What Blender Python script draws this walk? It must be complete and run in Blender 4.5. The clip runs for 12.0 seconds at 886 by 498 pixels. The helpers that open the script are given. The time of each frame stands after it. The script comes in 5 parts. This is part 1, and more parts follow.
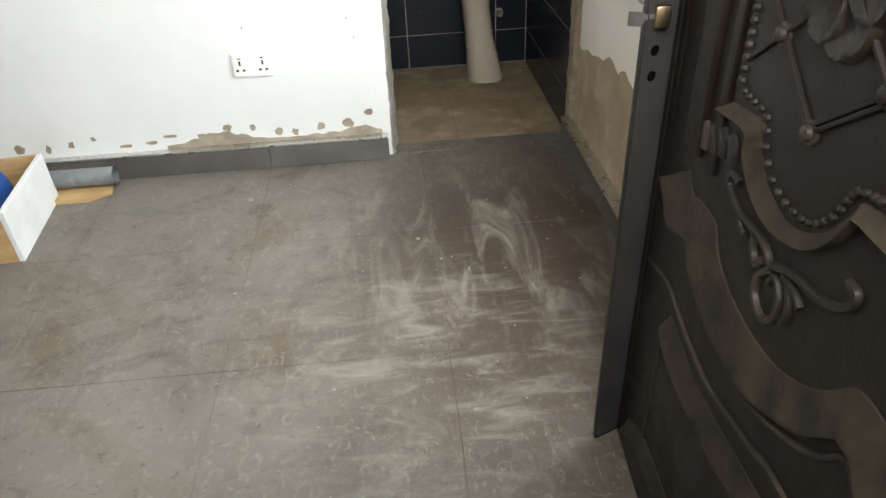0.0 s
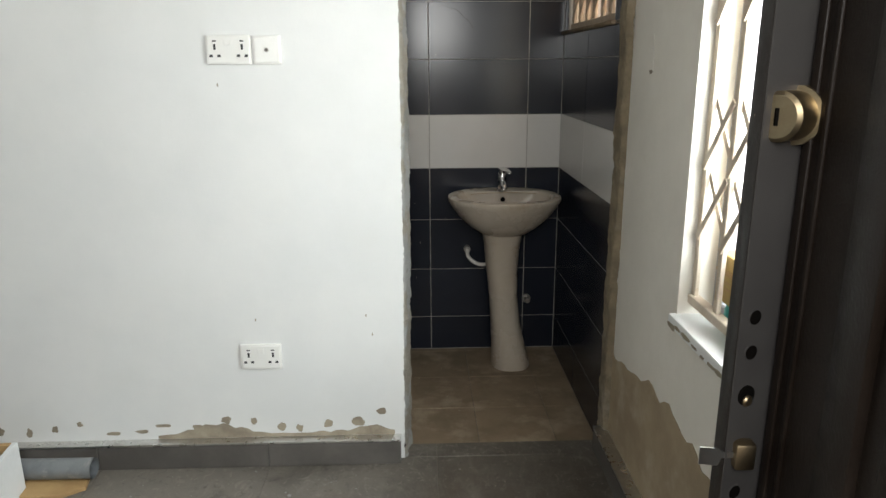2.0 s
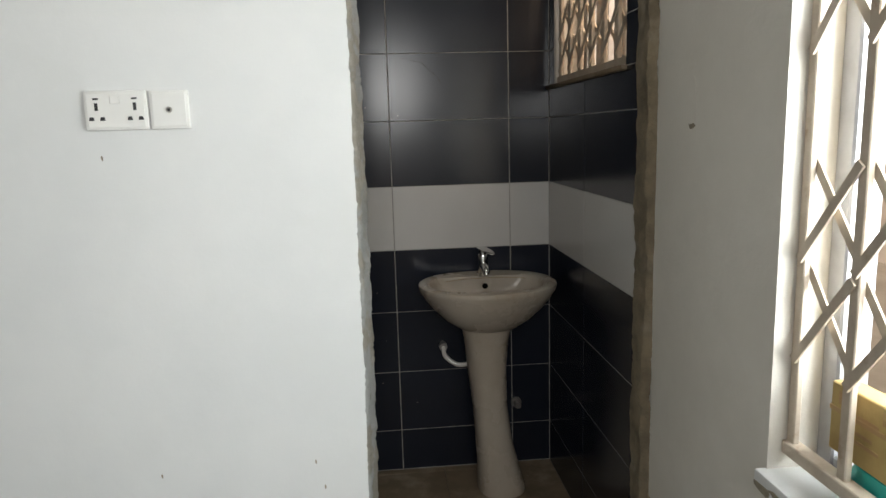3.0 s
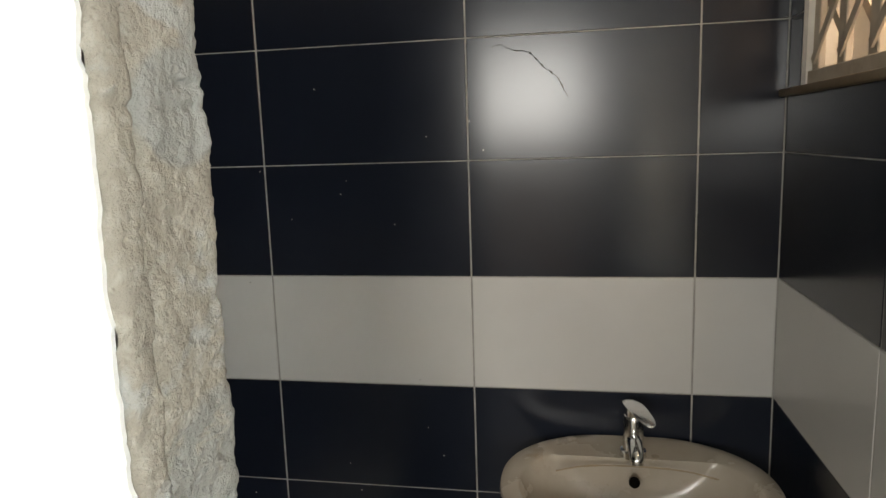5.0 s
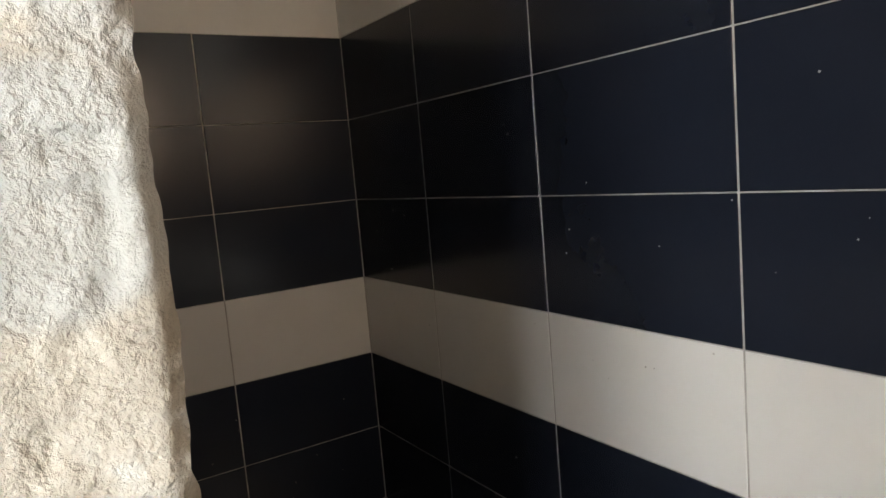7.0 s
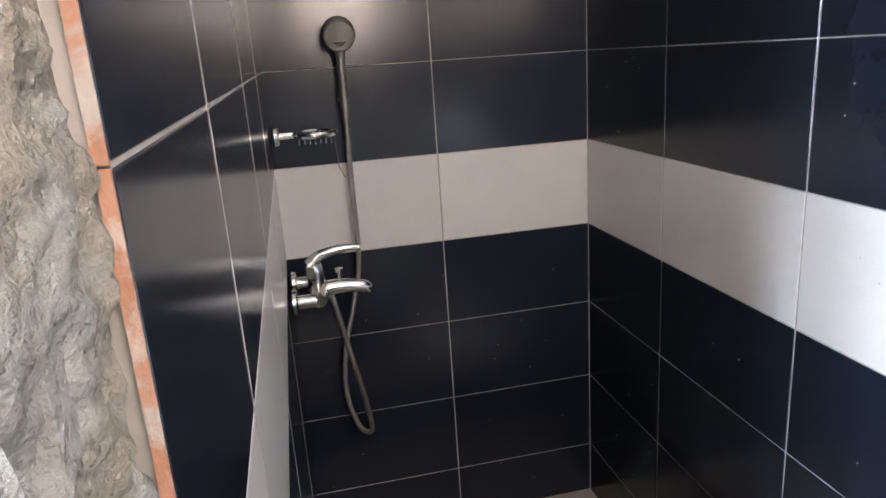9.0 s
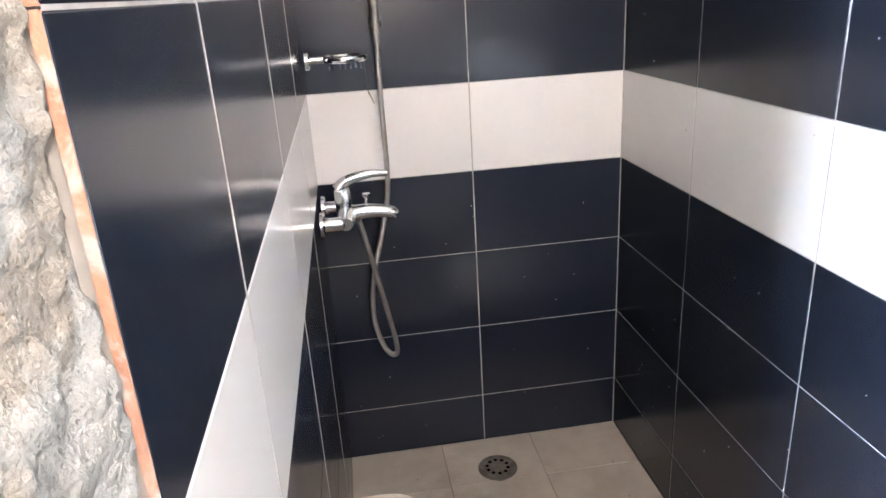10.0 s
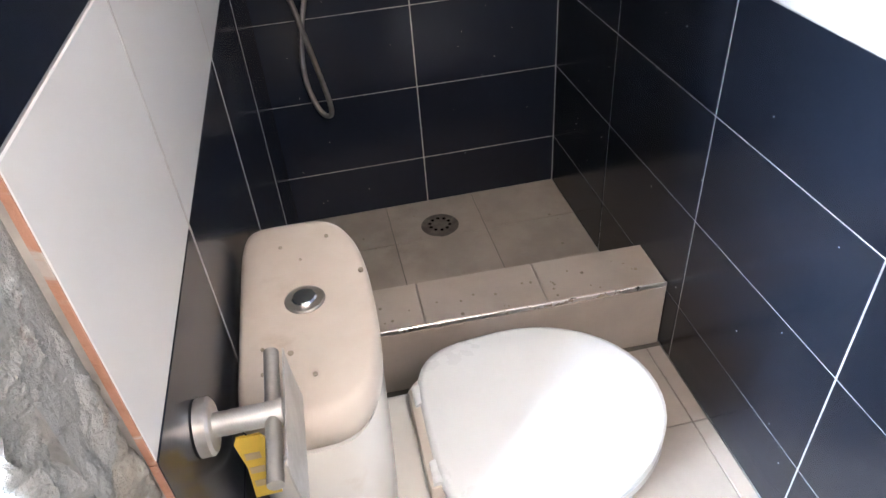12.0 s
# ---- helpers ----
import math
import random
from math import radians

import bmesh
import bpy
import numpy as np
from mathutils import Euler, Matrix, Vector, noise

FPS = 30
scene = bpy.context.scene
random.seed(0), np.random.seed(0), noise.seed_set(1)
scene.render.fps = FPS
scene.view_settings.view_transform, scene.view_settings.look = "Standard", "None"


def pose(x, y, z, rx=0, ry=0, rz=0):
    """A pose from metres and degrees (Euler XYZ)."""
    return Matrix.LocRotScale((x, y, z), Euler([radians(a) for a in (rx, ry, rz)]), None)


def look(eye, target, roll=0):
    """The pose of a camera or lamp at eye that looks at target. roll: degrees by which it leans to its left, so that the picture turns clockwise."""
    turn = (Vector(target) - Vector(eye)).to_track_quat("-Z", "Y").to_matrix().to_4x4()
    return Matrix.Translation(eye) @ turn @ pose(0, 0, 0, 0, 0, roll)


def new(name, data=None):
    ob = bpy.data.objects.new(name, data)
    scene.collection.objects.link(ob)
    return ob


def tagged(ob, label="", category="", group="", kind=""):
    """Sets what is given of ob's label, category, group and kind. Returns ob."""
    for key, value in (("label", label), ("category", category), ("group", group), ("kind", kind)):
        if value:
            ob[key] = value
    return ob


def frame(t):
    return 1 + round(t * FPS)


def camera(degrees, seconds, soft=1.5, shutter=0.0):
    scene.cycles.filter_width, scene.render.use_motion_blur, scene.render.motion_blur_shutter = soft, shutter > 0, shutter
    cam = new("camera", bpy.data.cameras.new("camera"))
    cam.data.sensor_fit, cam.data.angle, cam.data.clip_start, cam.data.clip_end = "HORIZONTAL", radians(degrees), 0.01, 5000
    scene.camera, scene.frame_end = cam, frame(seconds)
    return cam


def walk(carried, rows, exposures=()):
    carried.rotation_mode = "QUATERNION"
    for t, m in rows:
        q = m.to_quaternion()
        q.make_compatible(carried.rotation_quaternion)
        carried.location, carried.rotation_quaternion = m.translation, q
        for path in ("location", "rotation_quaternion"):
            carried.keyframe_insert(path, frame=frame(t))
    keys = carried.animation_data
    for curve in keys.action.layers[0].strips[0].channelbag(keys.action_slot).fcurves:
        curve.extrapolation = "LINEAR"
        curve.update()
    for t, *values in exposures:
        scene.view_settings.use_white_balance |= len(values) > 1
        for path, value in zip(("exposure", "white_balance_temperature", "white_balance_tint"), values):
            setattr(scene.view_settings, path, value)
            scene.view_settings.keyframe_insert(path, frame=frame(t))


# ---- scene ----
cam = camera(65.7, 12.0)
PATH = [
    (0, (-0.077, 0.606, 1.264), (0.017, 2.253, 0.134), -3.0),
    (0.5, (-0.1, 0.636, 1.261), (0.102, 2.278, 0.137), -1.4),
    (1, (-0.107, 0.682, 1.3), (0.116, 2.452, 0.396), -1.0),
    (1.5, (-0.079, 0.801, 1.358), (0.031, 2.693, 0.721), -0.7),
    (2, (-0.045, 0.92, 1.398), (0.018, 2.851, 0.879), -0.3),
    (2.5, (-0.076, 1.204, 1.357), (0.034, 3.157, 0.943), -1.4),
    (2.7, (-0.067, 1.324, 1.363), (0.11, 3.282, 0.995), -1.6),
    (4.5, (0.12, 2.485, 1.46), (0.205, 4.461, 1.165), -2.7),
    (5, (0.218, 2.743, 1.469), (-0.154, 4.683, 1.153), -1.9),
    (5.5, (0.224, 2.905, 1.435), (-0.556, 4.719, 1.119), -3.9),
    (6, (0.189, 3.026, 1.47), (-0.884, 4.688, 1.177), -5.6),
    (6.5, (0.184, 3.156, 1.499), (-1.29, 4.484, 1.249), -6.3),
    (8.5, (0.112, 3.318, 1.475), (-1.748, 3.942, 1.085), -2.8),
    (9, (0.061, 3.358, 1.436), (-1.824, 3.746, 0.892), -3.9),
    (9.5, (0.052, 3.368, 1.42), (-1.811, 3.693, 0.769), -4.4),
    (10, (0.101, 3.406, 1.403), (-1.76, 3.639, 0.709), -3.6),
    (10.5, (0.12, 3.443, 1.399), (-1.713, 3.602, 0.616), -4.8),
    (11, (0.142, 3.449, 1.384), (-1.617, 3.633, 0.45), -4.3),
    (11.5, (0.144, 3.452, 1.34), (-1.522, 3.636, 0.25), -5.8),
    (12, (0.153, 3.465, 1.317), (-1.407, 3.719, 0.091), -4.8),
]
EXPOSURES = [(0.0, 0.58, 6750, 9), (0.5, 0.64, 6700, 9), (1.0, 0.55, 6650, 9), (1.5, 0.22, 6700, 8), (2.0, -0.15, 6750, 8), (2.5, -0.5, 6700, 9), (4.5, -0.17, 7050, 8), (5.0, 0.28, 7100, 8), (5.5, 0.48, 7100, 8), (6.5, 1.3, 7000, 10), (8.5, 2.25, 6300, 12), (9.0, 3.35, 5700, 12), (9.5, 4.25, 5600, 12), (10.5, 4.45, 5600, 12), (11.0, 4.35, 5600, 12), (12.0, 3.75, 5600, 13)]
walk(cam, [(t, look(eye, target, roll)) for t, eye, target, roll in PATH], EXPOSURES)

# ---- world, sun, large lights ----
world = bpy.data.worlds.new("sky")
scene.world = world
world.use_nodes = True
wn = world.node_tree
sky = wn.nodes.new("ShaderNodeTexSky")
sky.sky_type, sky.sun_disc = "NISHITA", False
sky.sun_elevation, sky.sun_rotation = radians(52), radians(-30)
sky.dust_density = 3.0
wn.links.new(sky.outputs[0], wn.nodes["Background"].inputs[0])
wn.nodes["Background"].inputs[1].default_value = 0.08


def sun_lamp():
    data = bpy.data.lights.new("sun", "SUN")
    data.energy, data.angle, data.color = 5.0, radians(0.6), (1.0, 0.95, 0.88)
    ob = new("sun", data)
    d = Vector((-math.sin(radians(30)) * math.cos(radians(52)), math.cos(radians(30)) * math.cos(radians(52)), math.sin(radians(52))))
    ob.matrix_world = look(d * 20, (0, 0, 0))


def window_light(name, place, target, w, h, power, colour):
    data = bpy.data.lights.new(name, "AREA")
    data.shape, data.size, data.size_y, data.energy, data.color = "RECTANGLE", w, h, power, colour
    ob = new(name, data)
    ob.matrix_world = look(place, target)


sun_lamp()
window_light("daylight_main_window", (0.86, 1.9, 1.4), (0.0, 1.9, 1.25), 1.2, 0.98, 105, (0.87, 0.945, 1.0))
window_light("daylight_bath_window", (0.84, 3.74, 1.82), (-1.2, 3.74, 0.6), 0.5, 0.7, 7.5, (1.0, 0.78, 0.59))
window_light("daylight_doorway", (-0.10, 0.45, 1.82), (-0.10, 2.5, 1.65), 0.80, 0.70, 32, (0.97, 0.98, 1.0))

# ---- materials ----


def surf(name, c1, c2, scale=8.0, rough=0.6, metal=0.0, bump=0.0, bump_scale=80.0, spot=None, spot_scale=3.0, spot_at=0.6, spread=0.12, detail=6.0, rough2=None, per_piece=0.0, spec=0.5, coat=0.0, stretch=None):
    """Two-scale mottled surface: c1 and c2 mixed by noise, spot colour in larger blotches, fine relief."""
    m = bpy.data.materials.new(name)
    m.use_nodes = True
    nt = m.node_tree
    b = nt.nodes["Principled BSDF"]
    geo = nt.nodes.new("ShaderNodeNewGeometry")
    pos = geo.outputs["Position"]
    if stretch:
        mp = nt.nodes.new("ShaderNodeMapping")
        mp.inputs["Scale"].default_value = stretch
        nt.links.new(pos, mp.inputs[0])
        pos = mp.outputs[0]

    def noisy(sc, det):
        n = nt.nodes.new("ShaderNodeTexNoise")
        n.inputs["Scale"].default_value, n.inputs["Detail"].default_value, n.inputs["Roughness"].default_value = sc, det, 0.62
        nt.links.new(pos, n.inputs["Vector"])
        return n.outputs["Fac"]

    def ramp(fac, lo, hi):
        r = nt.nodes.new("ShaderNodeMapRange")
        r.interpolation_type = "SMOOTHSTEP"
        r.inputs["From Min"].default_value, r.inputs["From Max"].default_value = lo, hi
        nt.links.new(fac, r.inputs["Value"])
        return r.outputs[0]

    def mix(fac, a, c):
        x = nt.nodes.new("ShaderNodeMix")
        x.data_type = "RGBA"
        nt.links.new(fac, x.inputs["Factor"])
        for sock, v in ((x.inputs["A"], a), (x.inputs["B"], c)):
            if isinstance(v, tuple):
                sock.default_value = (*v, 1)
            else:
                nt.links.new(v, sock)
        return x.outputs["Result"]

    f1 = ramp(noisy(scale, detail), 0.32, 0.68)
    col = mix(f1, c1, c2)
    if spot:
        f2 = ramp(noisy(spot_scale, 8.0), spot_at - spread, spot_at + spread)
        col = mix(f2, col, spot)
    if per_piece:
        info = nt.nodes.new("ShaderNodeObjectInfo")
        hsv = nt.nodes.new("ShaderNodeHueSaturation")
        r = nt.nodes.new("ShaderNodeMapRange")
        r.inputs["To Min"].default_value, r.inputs["To Max"].default_value = 1 - per_piece, 1 + per_piece
        nt.links.new(info.outputs["Random"], r.inputs["Value"])
        nt.links.new(r.outputs[0], hsv.inputs["Value"])
        nt.links.new(col, hsv.inputs["Color"])
        col = hsv.outputs[0]
    nt.links.new(col, b.inputs["Base Color"])
    rr = nt.nodes.new("ShaderNodeMapRange")
    rr.inputs["To Min"].default_value, rr.inputs["To Max"].default_value = rough, rough2 if rough2 is not None else min(1.0, rough + 0.12)
    nt.links.new(f1, rr.inputs["Value"])
    nt.links.new(rr.outputs[0], b.inputs["Roughness"])
    b.inputs["Metallic"].default_value = metal
    b.inputs["Specular IOR Level"].default_value = spec
    b.inputs["Coat Weight"].default_value = coat
    if bump:
        bn = nt.nodes.new("ShaderNodeBump")
        bn.inputs["Distance"].default_value = bump
        bn.inputs["Strength"].default_value = 0.8
        nt.links.new(noisy(bump_scale, 5.0), bn.inputs["Height"])
        nt.links.new(bn.outputs[0], b.inputs["Normal"])
    return m


M = {}
M["white_paint"] = surf("white_paint", (0.74, 0.74, 0.72), (0.69, 0.695, 0.68), 2.2, 0.55, bump=0.0006, bump_scale=45, spot=(0.70, 0.70, 0.67), spot_scale=1.1, spot_at=0.66)
M["side_paint"] = surf("side_paint", (0.74, 0.70, 0.63), (0.68, 0.64, 0.57), 3.0, 0.6, bump=0.0015, bump_scale=50, spot=(0.55, 0.47, 0.37), spot_scale=2.0, spot_at=0.72)
M["bare_plaster"] = surf("bare_plaster", (0.36, 0.28, 0.18), (0.29, 0.22, 0.145), 6.0, 0.85, bump=0.003, bump_scale=90, spot=(0.44, 0.36, 0.26), spot_scale=5, spot_at=0.62)
M["scar"] = surf("scar", (0.36, 0.31, 0.23), (0.24, 0.2, 0.15), 14.0, 0.9, bump=0.004, bump_scale=160)
M["ceiling_paint"] = surf("ceiling_paint", (0.74, 0.73, 0.7), (0.69, 0.68, 0.65), 2.0, 0.7, bump=0.001)


def layered(name, base, layers, rough, bumps, metal=0.0):
    """A base colour with noise layers over it: (colour, scale, distortion, low, high, stretch); bumps: (scale, height)."""
    m = bpy.data.materials.new(name)
    m.use_nodes = True
    nt = m.node_tree
    p = nt.nodes["Principled BSDF"]
    geo = nt.nodes.new("ShaderNodeNewGeometry")

    def field(sc, dist, stretch, det=7.0):
        pos = geo.outputs["Position"]
        if stretch:
            mp = nt.nodes.new("ShaderNodeMapping")
            mp.inputs["Rotation"].default_value = (0, 0, stretch[3])
            mp.inputs["Scale"].default_value = stretch[:3]
            nt.links.new(pos, mp.inputs[0])
            pos = mp.outputs[0]
        n = nt.nodes.new("ShaderNodeTexNoise")
        n.inputs["Scale"].default_value, n.inputs["Detail"].default_value = sc, det
        n.inputs["Roughness"].default_value, n.inputs["Distortion"].default_value = 0.62, dist
        nt.links.new(pos, n.inputs["Vector"])
        return n.outputs["Fac"]

    rgb = nt.nodes.new("ShaderNodeRGB")
    rgb.outputs[0].default_value = (*base, 1)
    col = rgb.outputs[0]
    for colour, sc, dist, lo, hi, amount, stretch, *patch in layers:
        r = nt.nodes.new("ShaderNodeMapRange")
        r.interpolation_type = "SMOOTHSTEP"
        r.inputs["From Min"].default_value, r.inputs["From Max"].default_value, r.inputs["To Max"].default_value = lo, hi, amount
        nt.links.new(field(sc, dist, stretch), r.inputs["Value"])
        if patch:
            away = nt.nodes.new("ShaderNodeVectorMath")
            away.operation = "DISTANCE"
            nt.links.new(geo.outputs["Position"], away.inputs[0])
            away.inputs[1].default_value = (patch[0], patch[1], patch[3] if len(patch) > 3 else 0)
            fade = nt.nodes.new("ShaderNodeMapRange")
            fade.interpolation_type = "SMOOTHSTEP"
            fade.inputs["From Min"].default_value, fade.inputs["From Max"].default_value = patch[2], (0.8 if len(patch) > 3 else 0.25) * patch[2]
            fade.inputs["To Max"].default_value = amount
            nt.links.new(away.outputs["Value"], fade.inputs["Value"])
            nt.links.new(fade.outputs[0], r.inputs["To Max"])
        x = nt.nodes.new("ShaderNodeMix")
        x.data_type = "RGBA"
        nt.links.new(r.outputs[0], x.inputs["Factor"])
        nt.links.new(col, x.inputs["A"])
        x.inputs["B"].default_value = (*colour, 1)
        col = x.outputs["Result"]
    nt.links.new(col, p.inputs["Base Color"])
    rr = nt.nodes.new("ShaderNodeMapRange")
    rr.inputs["To Min"].default_value, rr.inputs["To Max"].default_value = rough
    nt.links.new(field(4.0, 0.5, None), rr.inputs["Value"])
    nt.links.new(rr.outputs[0], p.inputs["Roughness"])
    p.inputs["Metallic"].default_value = metal
    last = None
    for sc, h in bumps:
        bn = nt.nodes.new("ShaderNodeBump")
        bn.inputs["Distance"].default_value = h
        nt.links.new(field(sc, 0.2, None, 4.0), bn.inputs["Height"])
        if last:
            nt.links.new(last, bn.inputs["Normal"])
        last = bn.outputs[0]
    if last:
        nt.links.new(last, p.inputs["Normal"])
    return m


M["raw_block"] = layered("raw_block", (0.245, 0.222, 0.185), [((0.33, 0.308, 0.265), 55, 0.3, 0.45, 0.7, 0.8, None), ((0.17, 0.15, 0.12), 110, 0.2, 0.58, 0.72, 0.8, None), ((0.30, 0.30, 0.285), 6.5, 0.5, 0.47, 0.56, 0.95, None), ((0.16, 0.14, 0.115), 18, 0.8, 0.63, 0.72, 0.7, None), ((0.40, 0.38, 0.34), 9, 0.6, 0.62, 0.7, 0.6, None), ((0.245, 0.245, 0.232), 30, 0.8, 0.30, 0.42, 0.9, None, -0.095, 3.250, 0.052, 1.500), ((0.225, 0.222, 0.205), 30, 0.8, 0.34, 0.46, 0.9, None, -0.095, 3.262, 0.065, 1.205)], (0.85, 0.95), [(30, 0.0035), (95, 0.0038), (240, 0.0022)])
M["raw_jamb"] = surf("raw_jamb", (0.27, 0.215, 0.14), (0.17, 0.135, 0.09), 13.0, 0.92, bump=0.006, bump_scale=120, spot=(0.36, 0.31, 0.24), spot_scale=9.0, spot_at=0.64)
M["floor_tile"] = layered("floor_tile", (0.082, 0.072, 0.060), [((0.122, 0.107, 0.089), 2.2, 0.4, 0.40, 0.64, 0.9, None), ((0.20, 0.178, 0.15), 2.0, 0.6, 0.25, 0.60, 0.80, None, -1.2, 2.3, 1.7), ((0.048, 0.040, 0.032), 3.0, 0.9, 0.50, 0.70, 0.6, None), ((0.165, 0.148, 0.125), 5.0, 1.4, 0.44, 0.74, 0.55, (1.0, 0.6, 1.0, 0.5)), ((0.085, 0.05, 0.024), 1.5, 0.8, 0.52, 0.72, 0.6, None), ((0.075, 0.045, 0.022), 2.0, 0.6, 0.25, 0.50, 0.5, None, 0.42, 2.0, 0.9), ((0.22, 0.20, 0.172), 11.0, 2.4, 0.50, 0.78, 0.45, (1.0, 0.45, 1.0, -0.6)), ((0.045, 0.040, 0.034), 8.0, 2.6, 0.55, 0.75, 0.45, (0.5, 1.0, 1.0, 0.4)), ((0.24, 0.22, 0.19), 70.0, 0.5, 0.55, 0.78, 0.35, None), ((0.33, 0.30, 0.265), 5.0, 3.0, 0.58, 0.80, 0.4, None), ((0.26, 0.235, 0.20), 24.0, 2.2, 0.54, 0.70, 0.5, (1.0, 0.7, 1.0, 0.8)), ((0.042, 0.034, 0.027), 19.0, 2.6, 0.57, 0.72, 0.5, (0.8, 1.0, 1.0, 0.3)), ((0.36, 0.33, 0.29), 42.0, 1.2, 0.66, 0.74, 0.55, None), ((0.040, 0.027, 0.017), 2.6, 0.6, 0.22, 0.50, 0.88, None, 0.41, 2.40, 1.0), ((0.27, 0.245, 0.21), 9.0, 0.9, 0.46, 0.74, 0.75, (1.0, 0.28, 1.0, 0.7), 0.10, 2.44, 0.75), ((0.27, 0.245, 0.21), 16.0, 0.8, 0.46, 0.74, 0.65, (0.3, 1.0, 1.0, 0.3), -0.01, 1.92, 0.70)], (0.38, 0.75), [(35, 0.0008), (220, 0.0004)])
# As floor tile: shower_floor's cream tile, with dust and dim light painted in.
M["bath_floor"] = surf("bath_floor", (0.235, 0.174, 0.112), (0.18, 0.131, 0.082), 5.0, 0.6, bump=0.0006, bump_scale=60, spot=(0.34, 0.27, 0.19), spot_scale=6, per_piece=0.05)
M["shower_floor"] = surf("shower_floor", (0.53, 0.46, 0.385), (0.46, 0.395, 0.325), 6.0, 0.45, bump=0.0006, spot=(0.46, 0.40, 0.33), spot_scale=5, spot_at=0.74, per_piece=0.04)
# Same tile as shower_floor, darker: dust plus the shade behind the step painted in.
M["shower_tile"] = surf("shower_tile", (0.41, 0.355, 0.29), (0.34, 0.29, 0.235), 6.0, 0.5, bump=0.0006, spot=(0.28, 0.235, 0.185), spot_scale=4, spot_at=0.66, per_piece=0.04)
M["floor_joint"] = surf("floor_joint", (0.105, 0.092, 0.077), (0.20, 0.175, 0.145), 3.0, 0.9)
M["navy_tile"] = surf("navy_tile", (0.0112, 0.0144, 0.0232), (0.0128, 0.0162, 0.0260), 3.0, 0.19, rough2=0.22, spec=0.5, per_piece=0.12)
M["cream_tile"] = surf("cream_tile", (0.66, 0.645, 0.62), (0.63, 0.615, 0.59), 3.0, 0.25, rough2=0.27, per_piece=0.03)
M["grout"] = surf("grout", (0.43, 0.41, 0.375), (0.31, 0.295, 0.27), 22.0, 0.9)
M["terracotta"] = layered("terracotta", (0.43, 0.23, 0.15), [((0.34, 0.17, 0.10), 40, 0.4, 0.45, 0.65, 0.7, None), ((0.44, 0.41, 0.37), 9, 0.8, 0.55, 0.63, 0.9, None), ((0.50, 0.46, 0.41), 35, 0.8, 0.55, 0.68, 0.8, None)], (0.8, 0.95), [(120, 0.0010), (300, 0.0004)])
M["skirting"] = surf("skirting", (0.085, 0.077, 0.070), (0.125, 0.113, 0.102), 6.0, 0.4, bump=0.0003, per_piece=0.06)
M["trim_metal"] = surf("trim_metal", (0.72, 0.71, 0.69), (0.6, 0.59, 0.57), 30.0, 0.25, metal=1.0)
M["brushed"] = surf("brushed", (0.62, 0.60, 0.57), (0.52, 0.50, 0.47), 30.0, 0.42, metal=0.85, rough2=0.5)
M["paper"] = surf("paper", (0.56, 0.43, 0.27), (0.48, 0.36, 0.22), 20.0, 0.85)
M["ceramic"] = surf("ceramic", (0.74, 0.71, 0.66), (0.70, 0.67, 0.61), 4.0, 0.12, rough2=0.2, spot=(0.52, 0.42, 0.31), spot_scale=7, spot_at=0.74)
M["dusty_ceramic"] = surf("dusty_ceramic", (0.60, 0.53, 0.45), (0.54, 0.46, 0.38), 6.0, 0.4, rough2=0.6, spot=(0.44, 0.35, 0.26), spot_scale=9, spot_at=0.68)
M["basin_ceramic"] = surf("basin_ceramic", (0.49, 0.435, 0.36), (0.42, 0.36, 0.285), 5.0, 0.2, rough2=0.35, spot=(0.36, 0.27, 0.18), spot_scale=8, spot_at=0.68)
M["seat_plastic"] = surf("seat_plastic", (0.80, 0.80, 0.78), (0.77, 0.77, 0.75), 4.0, 0.25)
M["chrome"] = surf("chrome", (0.80, 0.80, 0.80), (0.72, 0.72, 0.71), 20.0, 0.12, metal=1.0, rough2=0.22)
M["dull_metal"] = surf("dull_metal", (0.42, 0.40, 0.37), (0.32, 0.30, 0.27), 20.0, 0.4, metal=1.0)
M["drain_metal"] = surf("drain_metal", (0.17, 0.15, 0.125), (0.11, 0.095, 0.08), 30.0, 0.65, metal=0.5)
M["brass"] = surf("brass", (0.42, 0.34, 0.22), (0.34, 0.26, 0.16), 30.0, 0.3, metal=1.0)
M["door_steel"] = surf("door_steel", (0.0095, 0.0064, 0.0046), (0.0135, 0.0092, 0.0068), 12.0, 0.36, spec=0.2, bump=0.0008, bump_scale=220, spot=(0.026, 0.020, 0.015), spot_scale=6.0, spot_at=0.68, rough2=0.55)
M["door_relief"] = surf("door_relief", (0.010, 0.0072, 0.0052), (0.017, 0.0125, 0.009), 10.0, 0.42, spec=0.3, bump=0.0006, bump_scale=200, spot=(0.042, 0.032, 0.022), spot_scale=7.0, spot_at=0.58)
M["door_dust"] = surf("door_dust", (0.042, 0.032, 0.021), (0.024, 0.018, 0.012), 9.0, 0.75, bump=0.0025, bump_scale=70, spot=(0.015, 0.011, 0.0075), spot_scale=16.0, spot_at=0.56, spec=0.2)
# Paler than door_steel because the light on the lock edge is painted in.
M["lit_door_edge"] = surf("lit_door_edge", (0.040, 0.037, 0.036), (0.048, 0.045, 0.043), 9.0, 0.4, bump=0.0003, bump_scale=200)
M["black_hole"] = surf("black_hole", (0.003, 0.0028, 0.0025), (0.005, 0.004, 0.0035), 20.0, 0.95, spec=0.02)
M["grille_paint"] = surf("grille_paint", (0.56, 0.48, 0.38), (0.48, 0.40, 0.31), 18.0, 0.5, spot=(0.30, 0.19, 0.11), spot_scale=16, spot_at=0.68)
M["aluminium"] = surf("aluminium", (0.42, 0.42, 0.43), (0.36, 0.36, 0.37), 10.0, 0.4, metal=0.7)
